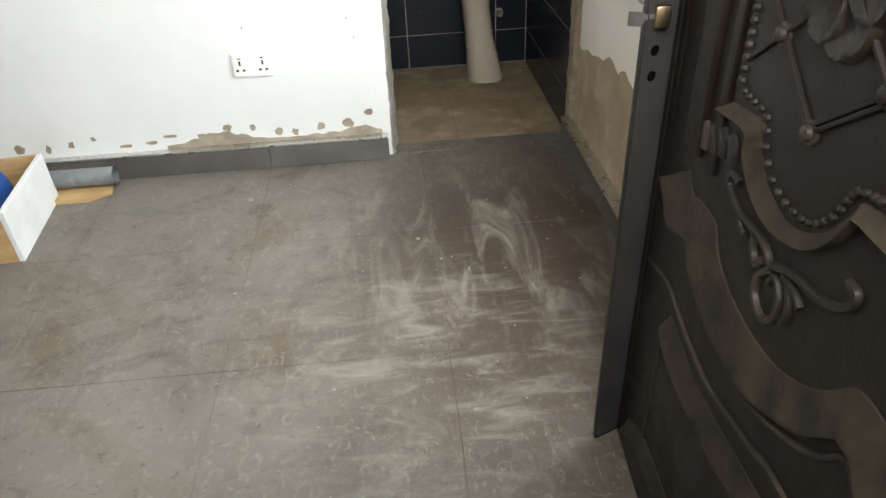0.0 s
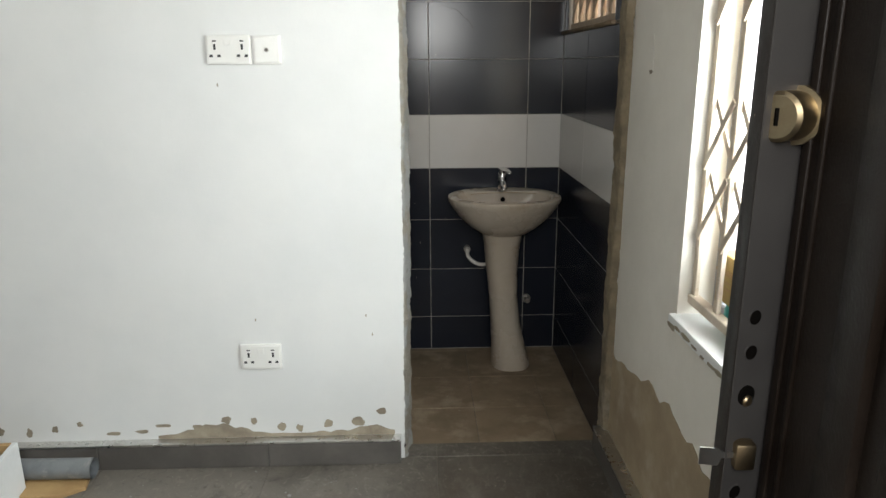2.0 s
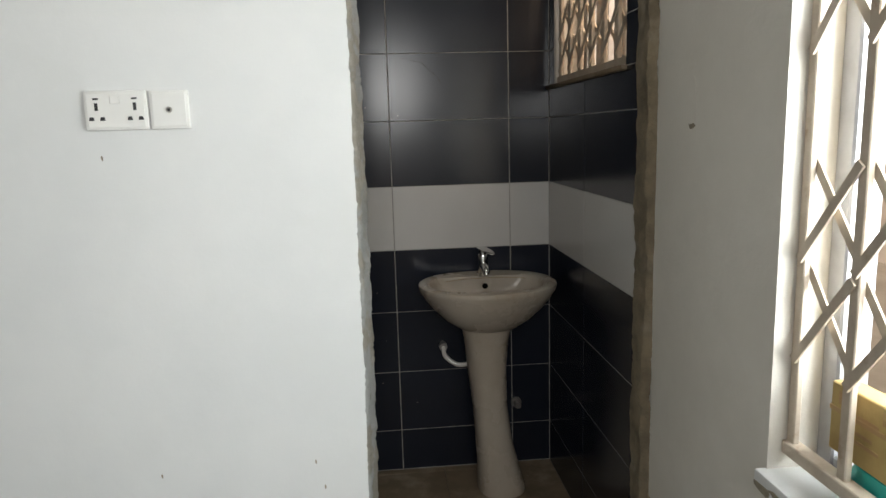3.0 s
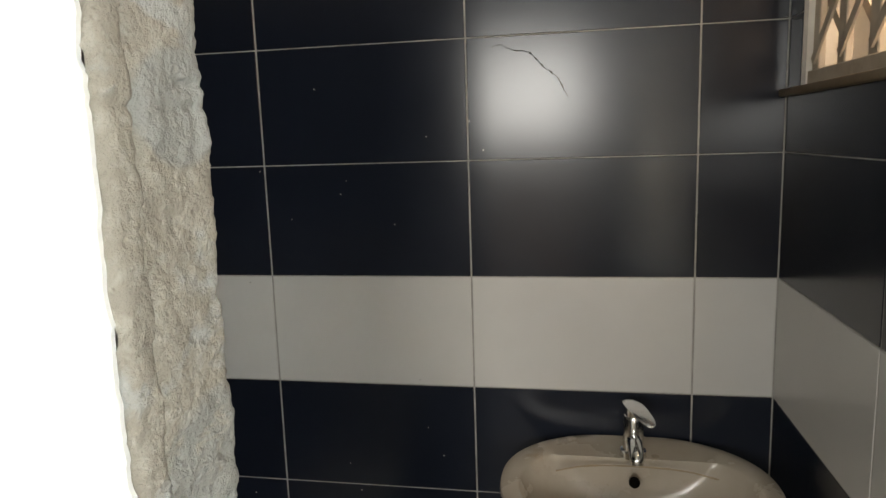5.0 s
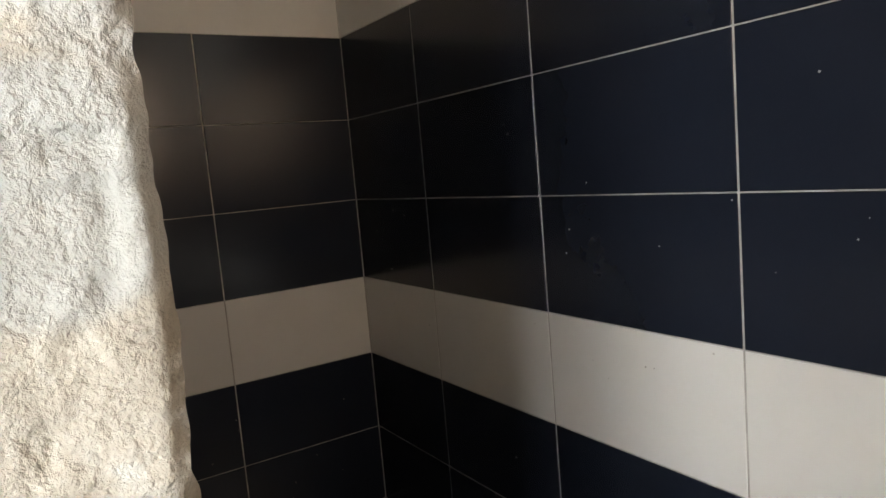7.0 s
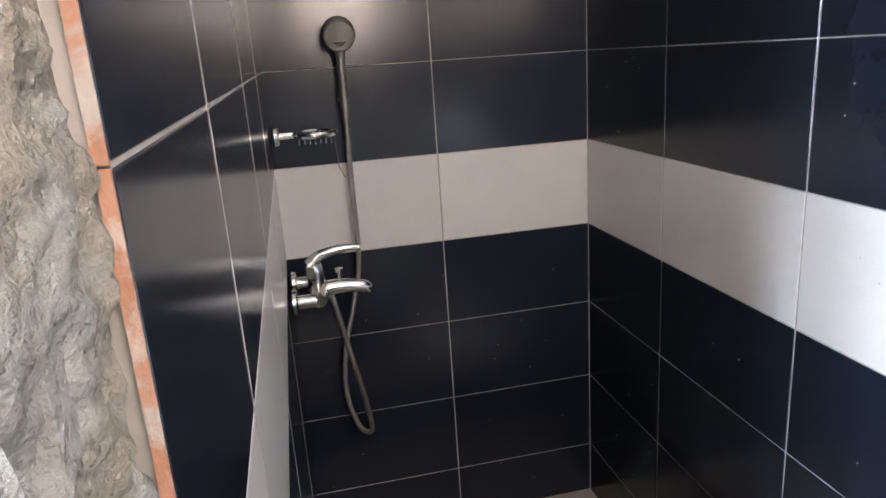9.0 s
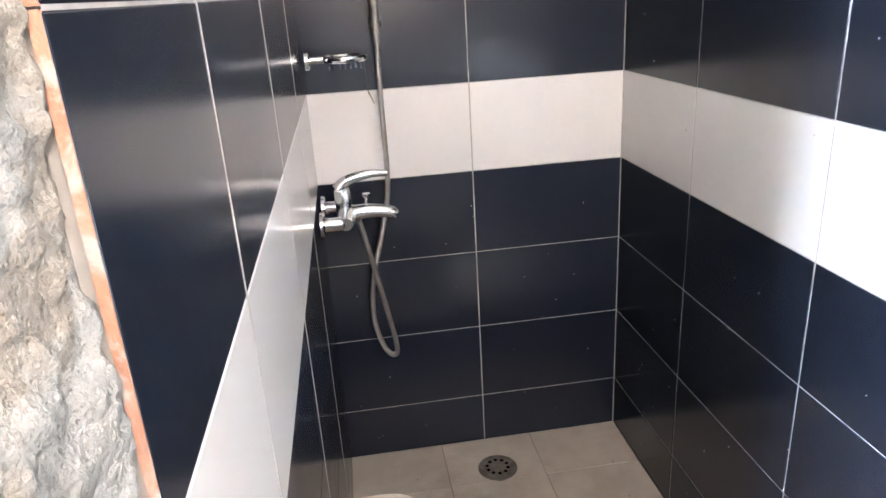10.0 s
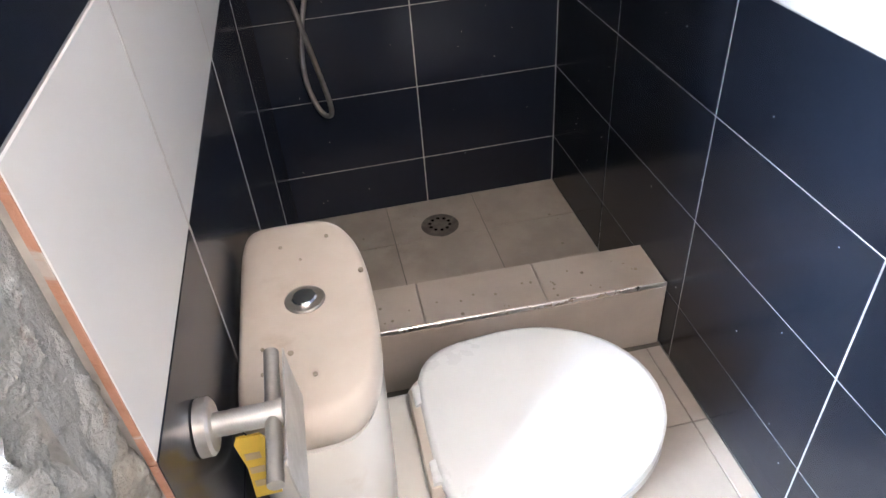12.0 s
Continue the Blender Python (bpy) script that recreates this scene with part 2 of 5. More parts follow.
M["socket_plastic"] = surf("socket_plastic", (0.80, 0.79, 0.75), (0.77, 0.76, 0.72), 10.0, 0.3)
M["black_plastic"] = surf("black_plastic", (0.02, 0.02, 0.022), (0.03, 0.03, 0.032), 20.0, 0.5)
M["cardboard"] = surf("cardboard", (0.52, 0.38, 0.15), (0.46, 0.33, 0.13), 18.0, 0.8, spot=(0.40, 0.28, 0.11), spot_scale=9)
M["teal"] = surf("teal", (0.02, 0.42, 0.38), (0.02, 0.36, 0.33), 9.0, 0.4)
M["blue"] = surf("blue", (0.02, 0.09, 0.35), (0.03, 0.12, 0.42), 9.0, 0.4)
M["yellow"] = surf("yellow", (0.72, 0.50, 0.05), (0.65, 0.44, 0.05), 14.0, 0.5)
M["lime"] = surf("lime", (0.55, 0.62, 0.10), (0.5, 0.55, 0.1), 9.0, 0.4)
M["pvc"] = surf("pvc", (0.13, 0.14, 0.15), (0.20, 0.21, 0.215), 9.0, 0.45, spot=(0.35, 0.34, 0.31), spot_scale=20, spot_at=0.66)
M["wood"] = surf("wood", (0.50, 0.33, 0.15), (0.40, 0.25, 0.11), 7.0, 0.6, stretch=(1, 1, 8))
M["white_board"] = surf("white_board", (0.74, 0.75, 0.74), (0.66, 0.67, 0.66), 7.0, 0.45, spot=(0.4, 0.39, 0.36), spot_scale=14, spot_at=0.72)
M["ground"] = surf("ground", (0.34, 0.28, 0.21), (0.26, 0.21, 0.155), 1.2, 0.9, bump=0.01, bump_scale=20)
M["peach_wall"] = surf("peach_wall", (0.80, 0.66, 0.54), (0.74, 0.60, 0.48), 1.5, 0.8)
M["orange_band"] = surf("orange_band", (0.55, 0.15, 0.06), (0.5, 0.13, 0.05), 2.0, 0.8)
M["roof_sheet"] = surf("roof_sheet", (0.42, 0.20, 0.14), (0.36, 0.16, 0.11), 2.0, 0.6)
M["exterior_wall"] = surf("exterior_wall", (0.66, 0.60, 0.50), (0.6, 0.54, 0.45), 2.0, 0.85, bump=0.002)

# ---- mesh helpers ----


def finish(bm, name, angle=35):
    bmesh.ops.recalc_face_normals(bm, faces=bm.faces)
    me = bpy.data.meshes.new(name)
    bm.to_mesh(me)
    bm.free()
    me.polygons.foreach_set("use_smooth", [True] * len(me.polygons))
    me.set_sharp_from_angle(angle=radians(angle))
    return me


def part(name, bm, material, parent=None, label="", angle=35):
    """One mesh object out of a bmesh, under a thing or a part of it."""
    me = finish(bm, name, angle)
    me.materials.append(material)
    ob = new(name, me)
    if parent is not None:
        ob.parent = parent
        ob.matrix_parent_inverse = parent.matrix_world.inverted() if False else Matrix.Identity(4)
    if label:
        tagged(ob, label)
    return ob


def thing(name, label, category, group="", kind="", at=(0, 0, 0)):
    ob = new(name)
    ob.matrix_basis = Matrix.Translation(at)
    ob.empty_display_size = 0.05
    return tagged(ob, label, category, group, kind)


def structure(name, bm, material, label, category, angle=35):
    return tagged(part(name, bm, material, angle=angle), label, category, kind="structure")


def box(lo, hi, bevel=0.0, bm=None, seg=2):
    own = bmesh.new()
    bmesh.ops.create_cube(own, size=1.0)
    size = Vector(hi) - Vector(lo)
    for v in own.verts:
        v.co = Vector(lo) + Vector(((v.co.x + 0.5) * size.x, (v.co.y + 0.5) * size.y, (v.co.z + 0.5) * size.z))
    if bevel:
        bmesh.ops.bevel(own, geom=list(own.edges), offset=bevel, segments=seg, affect="EDGES", profile=0.5)
    return join(bm, own)


def join(bm, own):
    if bm is None:
        return own
    me = bpy.data.meshes.new("tmp")
    own.to_mesh(me)
    own.free()
    bm.from_mesh(me)
    bpy.data.meshes.remove(me)
    return bm


def loft(rings, bm=None, cap_first=True, cap_last=True):
    """Skin over rings of equally many points."""
    own = bmesh.new()
    rows = [[own.verts.new(p) for p in r] for r in rings]
    n = len(rows[0])
    for a, b in zip(rows, rows[1:]):
        for i in range(n):
            own.faces.new((a[i], a[(i + 1) % n], b[(i + 1) % n], b[i]))
    if cap_first:
        own.faces.new(rows[0][::-1])
    if cap_last:
        own.faces.new(rows[-1])
    return join(bm, own)


def oval(cx, cy, z, a, b, n=40, p=2.0, back=None):
    """A superellipse ring; back: it goes no further than this y."""
    out = []
    for i in range(n):
        t = 2 * math.pi * i / n
        c, s = math.cos(t), math.sin(t)
        x = cx + a * math.copysign(abs(c) ** (2 / p), c)
        y = cy + b * math.copysign(abs(s) ** (2 / p), s)
        out.append((x, min(y, back) if back is not None else y, z))
    return out


def tube(points, r, n=10, bm=None, cap=True):
    """A round bar along points; r may be a list."""
    pts = [Vector(p) for p in points]
    rs = r if isinstance(r, (list, tuple)) else [r] * len(pts)
    d0 = (pts[1] - pts[0]).normalized()
    u = d0.orthogonal().normalized()
    rings = []
    for i, p in enumerate(pts):
        d = (pts[min(i + 1, len(pts) - 1)] - pts[max(i - 1, 0)]).normalized()
        u = (u - d * u.dot(d)).normalized()
        w = d.cross(u)
        rings.append([p + rs[i] * (math.cos(2 * math.pi * k / n) * u + math.sin(2 * math.pi * k / n) * w) for k in range(n)])
    return loft(rings, bm, cap, cap)


def smooth_line(points, steps=8):
    """Catmull-Rom curve through the points."""
    p = [Vector(q) for q in points]
    p = [2 * p[0] - p[1]] + p + [2 * p[-1] - p[-2]]
    out = []
    for a, b, c, d in zip(p, p[1:], p[2:], p[3:]):
        for k in range(steps):
            t = k / steps
            out.append(0.5 * ((2 * b) + (c - a) * t + (2 * a - 5 * b + 4 * c - d) * t * t + (3 * b - a - 3 * c + d) * t ** 3))
    out.append(p[-2])
    return out


def disc(centre, axis, r, h, n=24, bm=None, bevel=0.0):
    c, a = Vector(centre), Vector(axis).normalized()
    if bevel:
        return tube([c, c + a * (h - bevel), c + a * h], [r, r, r - bevel], n, bm)
    return tube([c, c + a * h], r, n, bm)


def slab(outline, axis, lo, hi, bm=None):
    """A plate: an outline in the two other axes, from lo to hi along axis (0, 1 or 2)."""
    own = bmesh.new()

    def put(p, d):
        q = list(p)
        q.insert(axis, d)
        return own.verts.new(q)

    a = [put(p, lo) for p in outline]
    b = [put(p, hi) for p in outline]
    own.faces.new(a)
    own.faces.new(b[::-1])
    for i in range(len(a)):
        j = (i + 1) % len(a)
        own.faces.new((a[i], b[i], b[j], a[j]))
    return join(bm, own)


def rough_sheet(origin, du, dv, nu, nv, normal, amp, scale, bm=None, seed=0.0, edge=0.0):
    """A sheet of du by dv with broken relief along its normal."""
    own = bmesh.new()
    o, du, dv, nn = Vector(origin), Vector(du), Vector(dv), Vector(normal)
    grid = []
    for j in range(nv + 1):
        row = []
        for i in range(nu + 1):
            p = o + du * (i / nu) + dv * (j / nv)
            q = p * scale + Vector((seed, seed * 2.3, seed * 0.7))
            f = noise.fractal(q, 0.62, 2.1, 6)
            g = noise.noise(q * 0.35)
            e = min(i, nu - i) / nu
            row.append(own.verts.new(p + nn * (amp * (0.6 * f + 0.8 * g) - edge * max(0.0, 1 - e * 8))))
        grid.append(row)
    for j in range(nv):
        for i in range(nu):
            own.faces.new((grid[j][i], grid[j][i + 1], grid[j + 1][i + 1], grid[j + 1][i]))
    return join(bm, own)


def broken_end(a, b, top):
    """The hacked end of the wall from plan point a to b: a plaster skin, a ragged seam, then blocks and mortar with pits."""
    own = bmesh.new()
    nu, nv = 46, 1000
    grid = []
    for j in range(nv + 1):
        z = -0.02 + (top + 0.02) * j / nv
        seam = 0.27 + 0.10 * noise.noise(Vector((1.0, 4.0, z * 5.0))) + 0.05 * noise.noise(Vector((6.0, 2.0, z * 19.0)))
        row = []
        for i in range(nu + 1):
            f = i / nu
            x, y = a[0] + (b[0] - a[0]) * f - 0.012 * max(0.0, 0.8 - z), a[1] + (b[1] - a[1]) * f
            q = Vector((x, y, z))
            h = 0.0055 * noise.noise(q * 13 + Vector((3, 1, 7))) + 0.0035 * noise.noise(q * 37) + 0.0018 * noise.noise(q * 95)
            if f < seam:
                h += 0.0045 + 0.003 * noise.noise(q * 24 + Vector((9, 9, 2)))
            else:
                h += 0.0011 * noise.noise(q * 230) + 0.0008 * noise.noise(q * 420)
            h -= 0.007 * math.exp(-((f - seam) / 0.035) ** 2) * max(0.0, noise.noise(Vector((2.0, 8.0, z * 9.0))) + 0.35)
            pit = noise.noise(q * 52 + Vector((11, 3, 5)))
            h -= 0.010 * max(0.0, pit - 0.42)
            bed = abs(((z - 0.10) / 0.235) % 1.0 - 0.5)
            h -= 0.004 * max(0.0, 1 - abs(bed - 0.46) / 0.03) * (0.5 + noise.noise(q * 15))
            rim = min(f, 1 - f)
            wobble = 0.010 * noise.noise(Vector((f * 3, 5.0, z * 26))) + 0.006 * noise.noise(Vector((f * 3, 1.0, z * 70)))
            h -= (0.010 + wobble) * max(0.0, 1 - rim * 14)
            if f < 0.12:
                h = max(h, -0.009)
            row.append(own.verts.new((x + h, y + (0.4 * wobble if 0.9 < f else 0.0), z)))
        grid.append(row)
    for j in range(nv):
        for i in range(nu):
            own.faces.new((grid[j][i], grid[j][i + 1], grid[j + 1][i + 1], grid[j + 1][i]))
    return own


# ---- plan ----
H = 2.75            # ceiling
WF, WB = 3.165, 3.285   # cross wall, room side and bathroom side
TL = 3.298          # tile face on the cross wall's back
EX = -0.09          # end of the cross wall
YB = 4.2            # bathroom back wall
XF = -1.82         # shower end wall
XR = 0.625          # right wall
SKEW, DROP = 0.002, 0.009   # the tiled back of the cross wall runs out of square and its rows fall towards the doorway
XL = -3.2           # room's far left wall
YE = 0.60           # entry wall, outside face
YI = 0.75           # entry wall, inside face
ROWS_Z = [-0.012, 0.162, 0.414, 0.666, 0.918, 1.17, 1.422, 1.674, 1.926]


# ---- large structure ----
def wall_with_holes(name, axis, lo, hi, u0, u1, z0, z1, holes, material, label):
    """A wall across axis 0 or 1, cut through by holes (u0, u1, z0, z1)."""
    us = sorted({u0, u1, *[h[0] for h in holes], *[h[1] for h in holes]})
    zs = sorted({z0, z1, *[h[2] for h in holes], *[h[3] for h in holes]})
    bm = bmesh.new()

    def solid(i, j):
        if not (0 <= i < len(us) - 1 and 0 <= j < len(zs) - 1):
            return False
        u, z = (us[i] + us[i + 1]) / 2, (zs[j] + zs[j + 1]) / 2
        return not any(h[0] < u < h[1] and h[2] < z < h[3] for h in holes)

    cache = {}

    def vert(i, j, d):
        key = (i, j, d)
        if key not in cache:
            p = [us[i], zs[j]]
            p.insert(axis, d)
            cache[key] = bm.verts.new(p)
        return cache[key]

    for i in range(len(us) - 1):
        for j in range(len(zs) - 1):
            if not solid(i, j):
                continue
            for d in (lo, hi):
                bm.faces.new([vert(i, j, d), vert(i + 1, j, d), vert(i + 1, j + 1, d), vert(i, j + 1, d)])
            for di, dj, a, b in ((-1, 0, (i, j), (i, j + 1)), (1, 0, (i + 1, j), (i + 1, j + 1)), (0, -1, (i, j), (i + 1, j)), (0, 1, (i, j + 1), (i + 1, j + 1))):
                if not solid(i + di, j + dj):
                    bm.faces.new([vert(*a, lo), vert(*b, lo), vert(*b, hi), vert(*a, hi)])
    return structure(name, bm, material, label, "wall")


WIN = (1.5, 2.62, 0.75, 2.0)
BWIN = (3.36, 4.12, 1.54, 2.15)
wall_east = wall_with_holes("wall_east", 0, XR + 0.008, XR + 0.165, YE, YB + 0.15, -0.1, H, [WIN, BWIN], M["side_paint"], "off-white painted plaster wall with water-stained lower part and two barred windows")
wall_bath_back = structure("wall_back", box((XF - 0.15, YB + 0.0002, -0.1), (XR + 0.165, YB + 0.15, H)), M["grout"], "bathroom wall bedded with pale grout behind dark tiles", "wall")
wall_shower = structure("wall_shower", box((XF - 0.15, WB - 0.02, -0.1), (XF - 0.0012, YB - 0.0005, H)), M["grout"], "shower end wall bedded with pale grout behind tiles", "wall")
wall_left = structure("wall_west", box((XL - 0.15, YE, -0.1), (XL, WF, H)), M["white_paint"], "plain white painted plaster wall", "wall")
wall_entry = wall_with_holes("wall_entry", 1, YE + 0.01, YI, XL, XR + 0.005, -0.1, H, [(-0.66, 0.36, -0.1, 2.3)], M["white_paint"], "white painted entry wall with a doorway")
ceiling = structure("ceiling", box((XL - 0.15, YE, H), (XR + 0.165, YB + 0.15, H + 0.12)), M["ceiling_paint"], "plain off-white plaster ceiling", "ceiling")

# the cross wall: painted slab with a broken-off end of raw blockwork
bm = bmesh.new()
edge = []
z = 0.0
while z <= H + 0.001:
    edge.append((-0.107 - 0.003 * noise.noise(Vector((0, 3.0, z * 7))) - 0.003 * noise.noise(Vector((7, 1.0, z * 31))) - 0.003 * noise.noise(Vector((3, 9, z * 97))) - 0.012 * max(0, 0.8 - z), z))
    z += 0.006
front = [(XL, 0.0)] + edge + [(XL, H)]
wall_cross = structure("wall_cross", slab(front, 1, WF, WF + 0.005), M["white_paint"], "bright white painted partition wall chipped along its foot", "wall")
blocks = box((XL, WF + 0.0055, -0.1), (-0.128, WB, H))
end = broken_end((-0.106, WF + 0.0035), (-0.081, WB + 0.003), H)
core = part("blockwork", blocks, M["raw_block"], wall_cross, "raw grey sandcrete blockwork")
part("broken_end", end, M["raw_block"], wall_cross, "rough broken end of bare blockwork and mortar", angle=60)
bed = rough_sheet((-0.092, WB - 0.006, -0.02), (-0.10, 0.010, 0), (0, 0, H + 0.02), 30, 900, (0.25, 1, 0), 0.012, 30.0, seed=9.1, edge=0.008)
part("mortar_bed", bed, M["raw_block"], wall_cross, "ragged grey mortar bed behind the tiles", angle=60)
part("tile_backing", box((XF - 0.02, WB - 0.03, -0.012), (-0.19, TL - 0.0012, H)), M["grout"], wall_cross, "pale grout bed")

# rough strip on the right wall where the door frame was
strip = rough_sheet((XR - 0.012, 3.256, -0.02), (0, -0.10, 0), (0, 0, H + 0.02), 24, 480, (-1, 0, 0), 0.009, 15.0, seed=2.2, edge=0.022)
jamb = structure("door_jamb", strip, M["raw_jamb"], "rough unplastered brown mortar strip on the doorway side", "door jamb", angle=60)


# ---- floors ----
def tile_grid(prefix, parent, xs, ys, z, h, gap, material, clip, category_bevel=0.0015):
    """Floor tiles between the joint lines xs and ys, one object a tile."""
    for x0, x1 in zip(xs, xs[1:]):
        for y0, y1 in zip(ys, ys[1:]):
            a0, a1, b0, b1 = max(x0, clip[0]), min(x1, clip[1]), max(y0, clip[2]), min(y1, clip[3])
            if a1 - a0 < 0.01 or b1 - b0 < 0.01:
                continue
            part(prefix, box((a0 + gap, b0 + gap, z - h), (a1 - gap, b1 - gap, z), category_bevel, seg=1), material, parent)


floor = structure("floor", box((XL, -0.9, -0.1), (XR + 0.16, 3.262, -0.0022)), M["floor_joint"], "dusty dark grey tiled floor with dirty joints", "floor")
bath_floor = structure("floor_bath", box((XF, 3.262, -0.1), (XR + 0.006, YB, -0.016)), M["floor_joint"], "dusty tan bathroom floor, dimmed in colour by the doorway", "floor")

# ---- ground and neighbouring house ----
ground = structure("ground", box((-400, -400, -0.4), (400, 400, -0.12)), M["ground"], "dry sandy bare ground", "ground")

house = thing("neighbour_house", "peach rendered bungalow with an orange band and red sheet roof", "house", at=(5.2, 3.0, 0))
part("wall", box((0, -9, -0.2), (6, 9, 2.6)), M["peach_wall"], house)
part("band", box((-0.03, -9, 1.72), (-0.002, 9, 1.9)), M["orange_band"], house, "orange painted band")
bm = bmesh.new()
for i in range(150):
    y0 = -9.5 + i * 19 / 150
    for k in range(2):
        a, b = y0 + k * 0.0633, y0 + (k + 1) * 0.0633
        ha, hb = (0.0, 0.02) if k == 0 else (0.02, 0.0)
        vs = [bm.verts.new(p) for p in ((-0.15, a, 2.42 + ha), (-0.15, b, 2.42 + hb), (3.0, b, 3.6 + hb), (3.0, a, 3.6 + ha))]
        bm.faces.new(vs)
part("roof", bm, M["roof_sheet"], house, "corrugated red roofing sheet")
part("fascia", box((-0.17, -9.5, 2.2), (-0.13, 9.5, 2.43)), M["peach_wall"], house)


def blotch(cy, cz, a, b, seed, n=22):
    out = []
    for i in range(n):
        t = 2 * math.pi * i / n
        k = 1 + 0.45 * noise.noise(Vector((math.cos(t) * 1.3 + seed, math.sin(t) * 1.3, seed * 0.37)))
        out.append((cy + a * k * math.cos(t), cz + b * k * math.sin(t)))
    return out


# ---- windows: lattice grilles, frames, sills ----
def grille(name, x, y0, y1, z0, z1, pitch, rows, label, half=0.011):
    """A collapsible lattice: upright flats and crossed straps between them."""
    g = thing(name, label, "window grille", kind="structure", at=(x, y1, z0))
    n = max(2, round((y1 - y0) / pitch))
    ys = [-(y1 - y0) * i / n for i in range(n + 1)]
    for y in ys:
        part("upright", box((-0.006, y - half, 0.02), (0.006, y + half, z1 - z0 - 0.02), 0.002, seg=1), M["grille_paint"], g)
    for z in (0.0, z1 - z0 - 0.025):
        part("rail", box((-0.014, ys[-1] - 0.012, z), (0.014, 0.012, z + 0.025), 0.002, seg=1), M["grille_paint"], g)
    for a, b in rows:
        for i in range(n):
            for (u, v), dx in (((a, b), -0.009), ((b, a), 0.009)):
                p, q = Vector((dx, ys[i], u - z0)), Vector((dx, ys[i + 1], v - z0))
                d = (q - p).normalized()
                w = Vector((1, 0, 0)).cross(d).normalized() * 0.0085
                t = Vector((0.002, 0, 0))
                rings = [[e - w - t, e + w - t, e + w + t, e - w + t] for e in (p, q)]
                part("strap", loft(rings), M["grille_paint"], g)
    return g


def window_frame(name, x, y0, y1, z0, z1, label, stiles=(0.24,)):
    w = thing(name, label, "window", kind="structure", at=(x, y1, z0))
    h, d = z1 - z0, y1 - y0
    f = 0.045
    for nm, lo, hi in (("frame_side", (-0.03, -f, 0), (0.03, 0, h)), ("frame_side", (-0.03, -d, 0), (0.03, -d + f, h)), ("frame_rail", (-0.03, -d + f, 0), (0.03, -f, f)), ("frame_rail", (-0.03, -d + f, h - f), (0.03, -f, h))):
        part(nm, box(lo, hi, 0.004, seg=1), M["aluminium"], w)
    for s in stiles:
        part("meeting_stile", box((-0.02, -d * s - 0.025, f), (0.02, -d * s + 0.025, h - f), 0.004, seg=1), M["aluminium"], w)
    return w


grille("window_1_grille", 0.672, WIN[0] + 0.012, WIN[1] - 0.012, WIN[2] + 0.035, WIN[3], 0.146, [(0.965, 1.135), (1.145, 1.315), (1.49, 1.66), (1.67, 1.84)], "cream painted folding steel burglar grille in the window")
window_frame("window_1", 0.755, WIN[0], WIN[1], WIN[2] + 0.002, WIN[3], "grey aluminium sliding window pushed open")
part_sill = structure("window_1_sill", box((XR - 0.012, WIN[0] - 0.02, WIN[2] - 0.03), (XR + 0.16, WIN[1] + 0.01, WIN[2] + 0.004), 0.006), M["white_paint"], "chipped white plaster window sill", "window sill")
sill_chips = bmesh.new()
for k in range(22):
    y = WIN[0] + 0.05 + (WIN[1] - WIN[0] - 0.08) * k / 21 + random.uniform(-0.02, 0.02)
    slab(blotch(y, WIN[2] - 0.026 + random.uniform(0, 0.012), random.uniform(0.008, 0.030), random.uniform(0.003, 0.008), k * 2.1), 0, XR - 0.0132, XR - 0.011, sill_chips)
part("sill_chips", sill_chips, M["scar"], part_sill, "chipped patches of bare brown plaster")
grille("window_2_grille", 0.650, BWIN[0] + 0.012, BWIN[1] - 0.012, BWIN[2] + 0.004, BWIN[3], 0.127, [(1.585, 1.70), (1.70, 1.815), (1.93, 2.04)], "cream painted rusty folding grille in the bathroom window", 0.017)
window_frame("window_2", 0.765, BWIN[0], BWIN[1], BWIN[2] + 0.002, BWIN[3], "grey aluminium bathroom window standing open", (0.2, 0.30, 0.52, 0.78))
structure("window_2_sill", box((XR - 0.016, BWIN[0] - 0.01, BWIN[2] - 0.012), (XR + 0.155, YB - 0.004, BWIN[2] + 0.002), 0.003), M["bath_floor"], "dusty brown bathroom window sill", "window sill")


# ---- skirting ----
def skirting_run(name, lo, hi, axis, joints, face, label):
    s = thing(name, label, "skirting", kind="structure")
    edges = [lo, *[j for j in joints if lo < j < hi], hi]
    for a, b in zip(edges, edges[1:]):
        if axis == 0:
            part("skirting_tile", box((a + 0.001, face, 0.001), (b - 0.001, WF - 0.0005, 0.092), 0.0015, seg=1), M["skirting"], s)
        else:
            part("skirting_tile", box((face, a + 0.001, 0.001), (XR + 0.007, b - 0.001, 0.088), 0.0015, seg=1), M["skirting"], s)
    if axis == 0:
        part("trim", box((lo, face - 0.003, 0.0925), (hi, WF - 0.001, 0.1), 0.001, seg=1), M["trim_metal"], s, "thin bright metal edge trim")
    else:
        part("trim", box((face - 0.003, lo, 0.0885), (XR + 0.006, hi, 0.096), 0.001, seg=1), M["trim_metal"], s, "thin bright metal edge trim")
    return s


skirting_run("skirting_cross", XL, -0.128, 0, [-3.01, -2.41, -1.81, -1.205, -0.603], 3.127, "dark grey tile skirting with a bright metal trim")
skirting_run("skirting_east", YI, 3.2, 1, [1.37, 1.97, 2.567], 0.587, "dark grey dusty tile skirting with metal trim")

# ---- damage on the walls ----


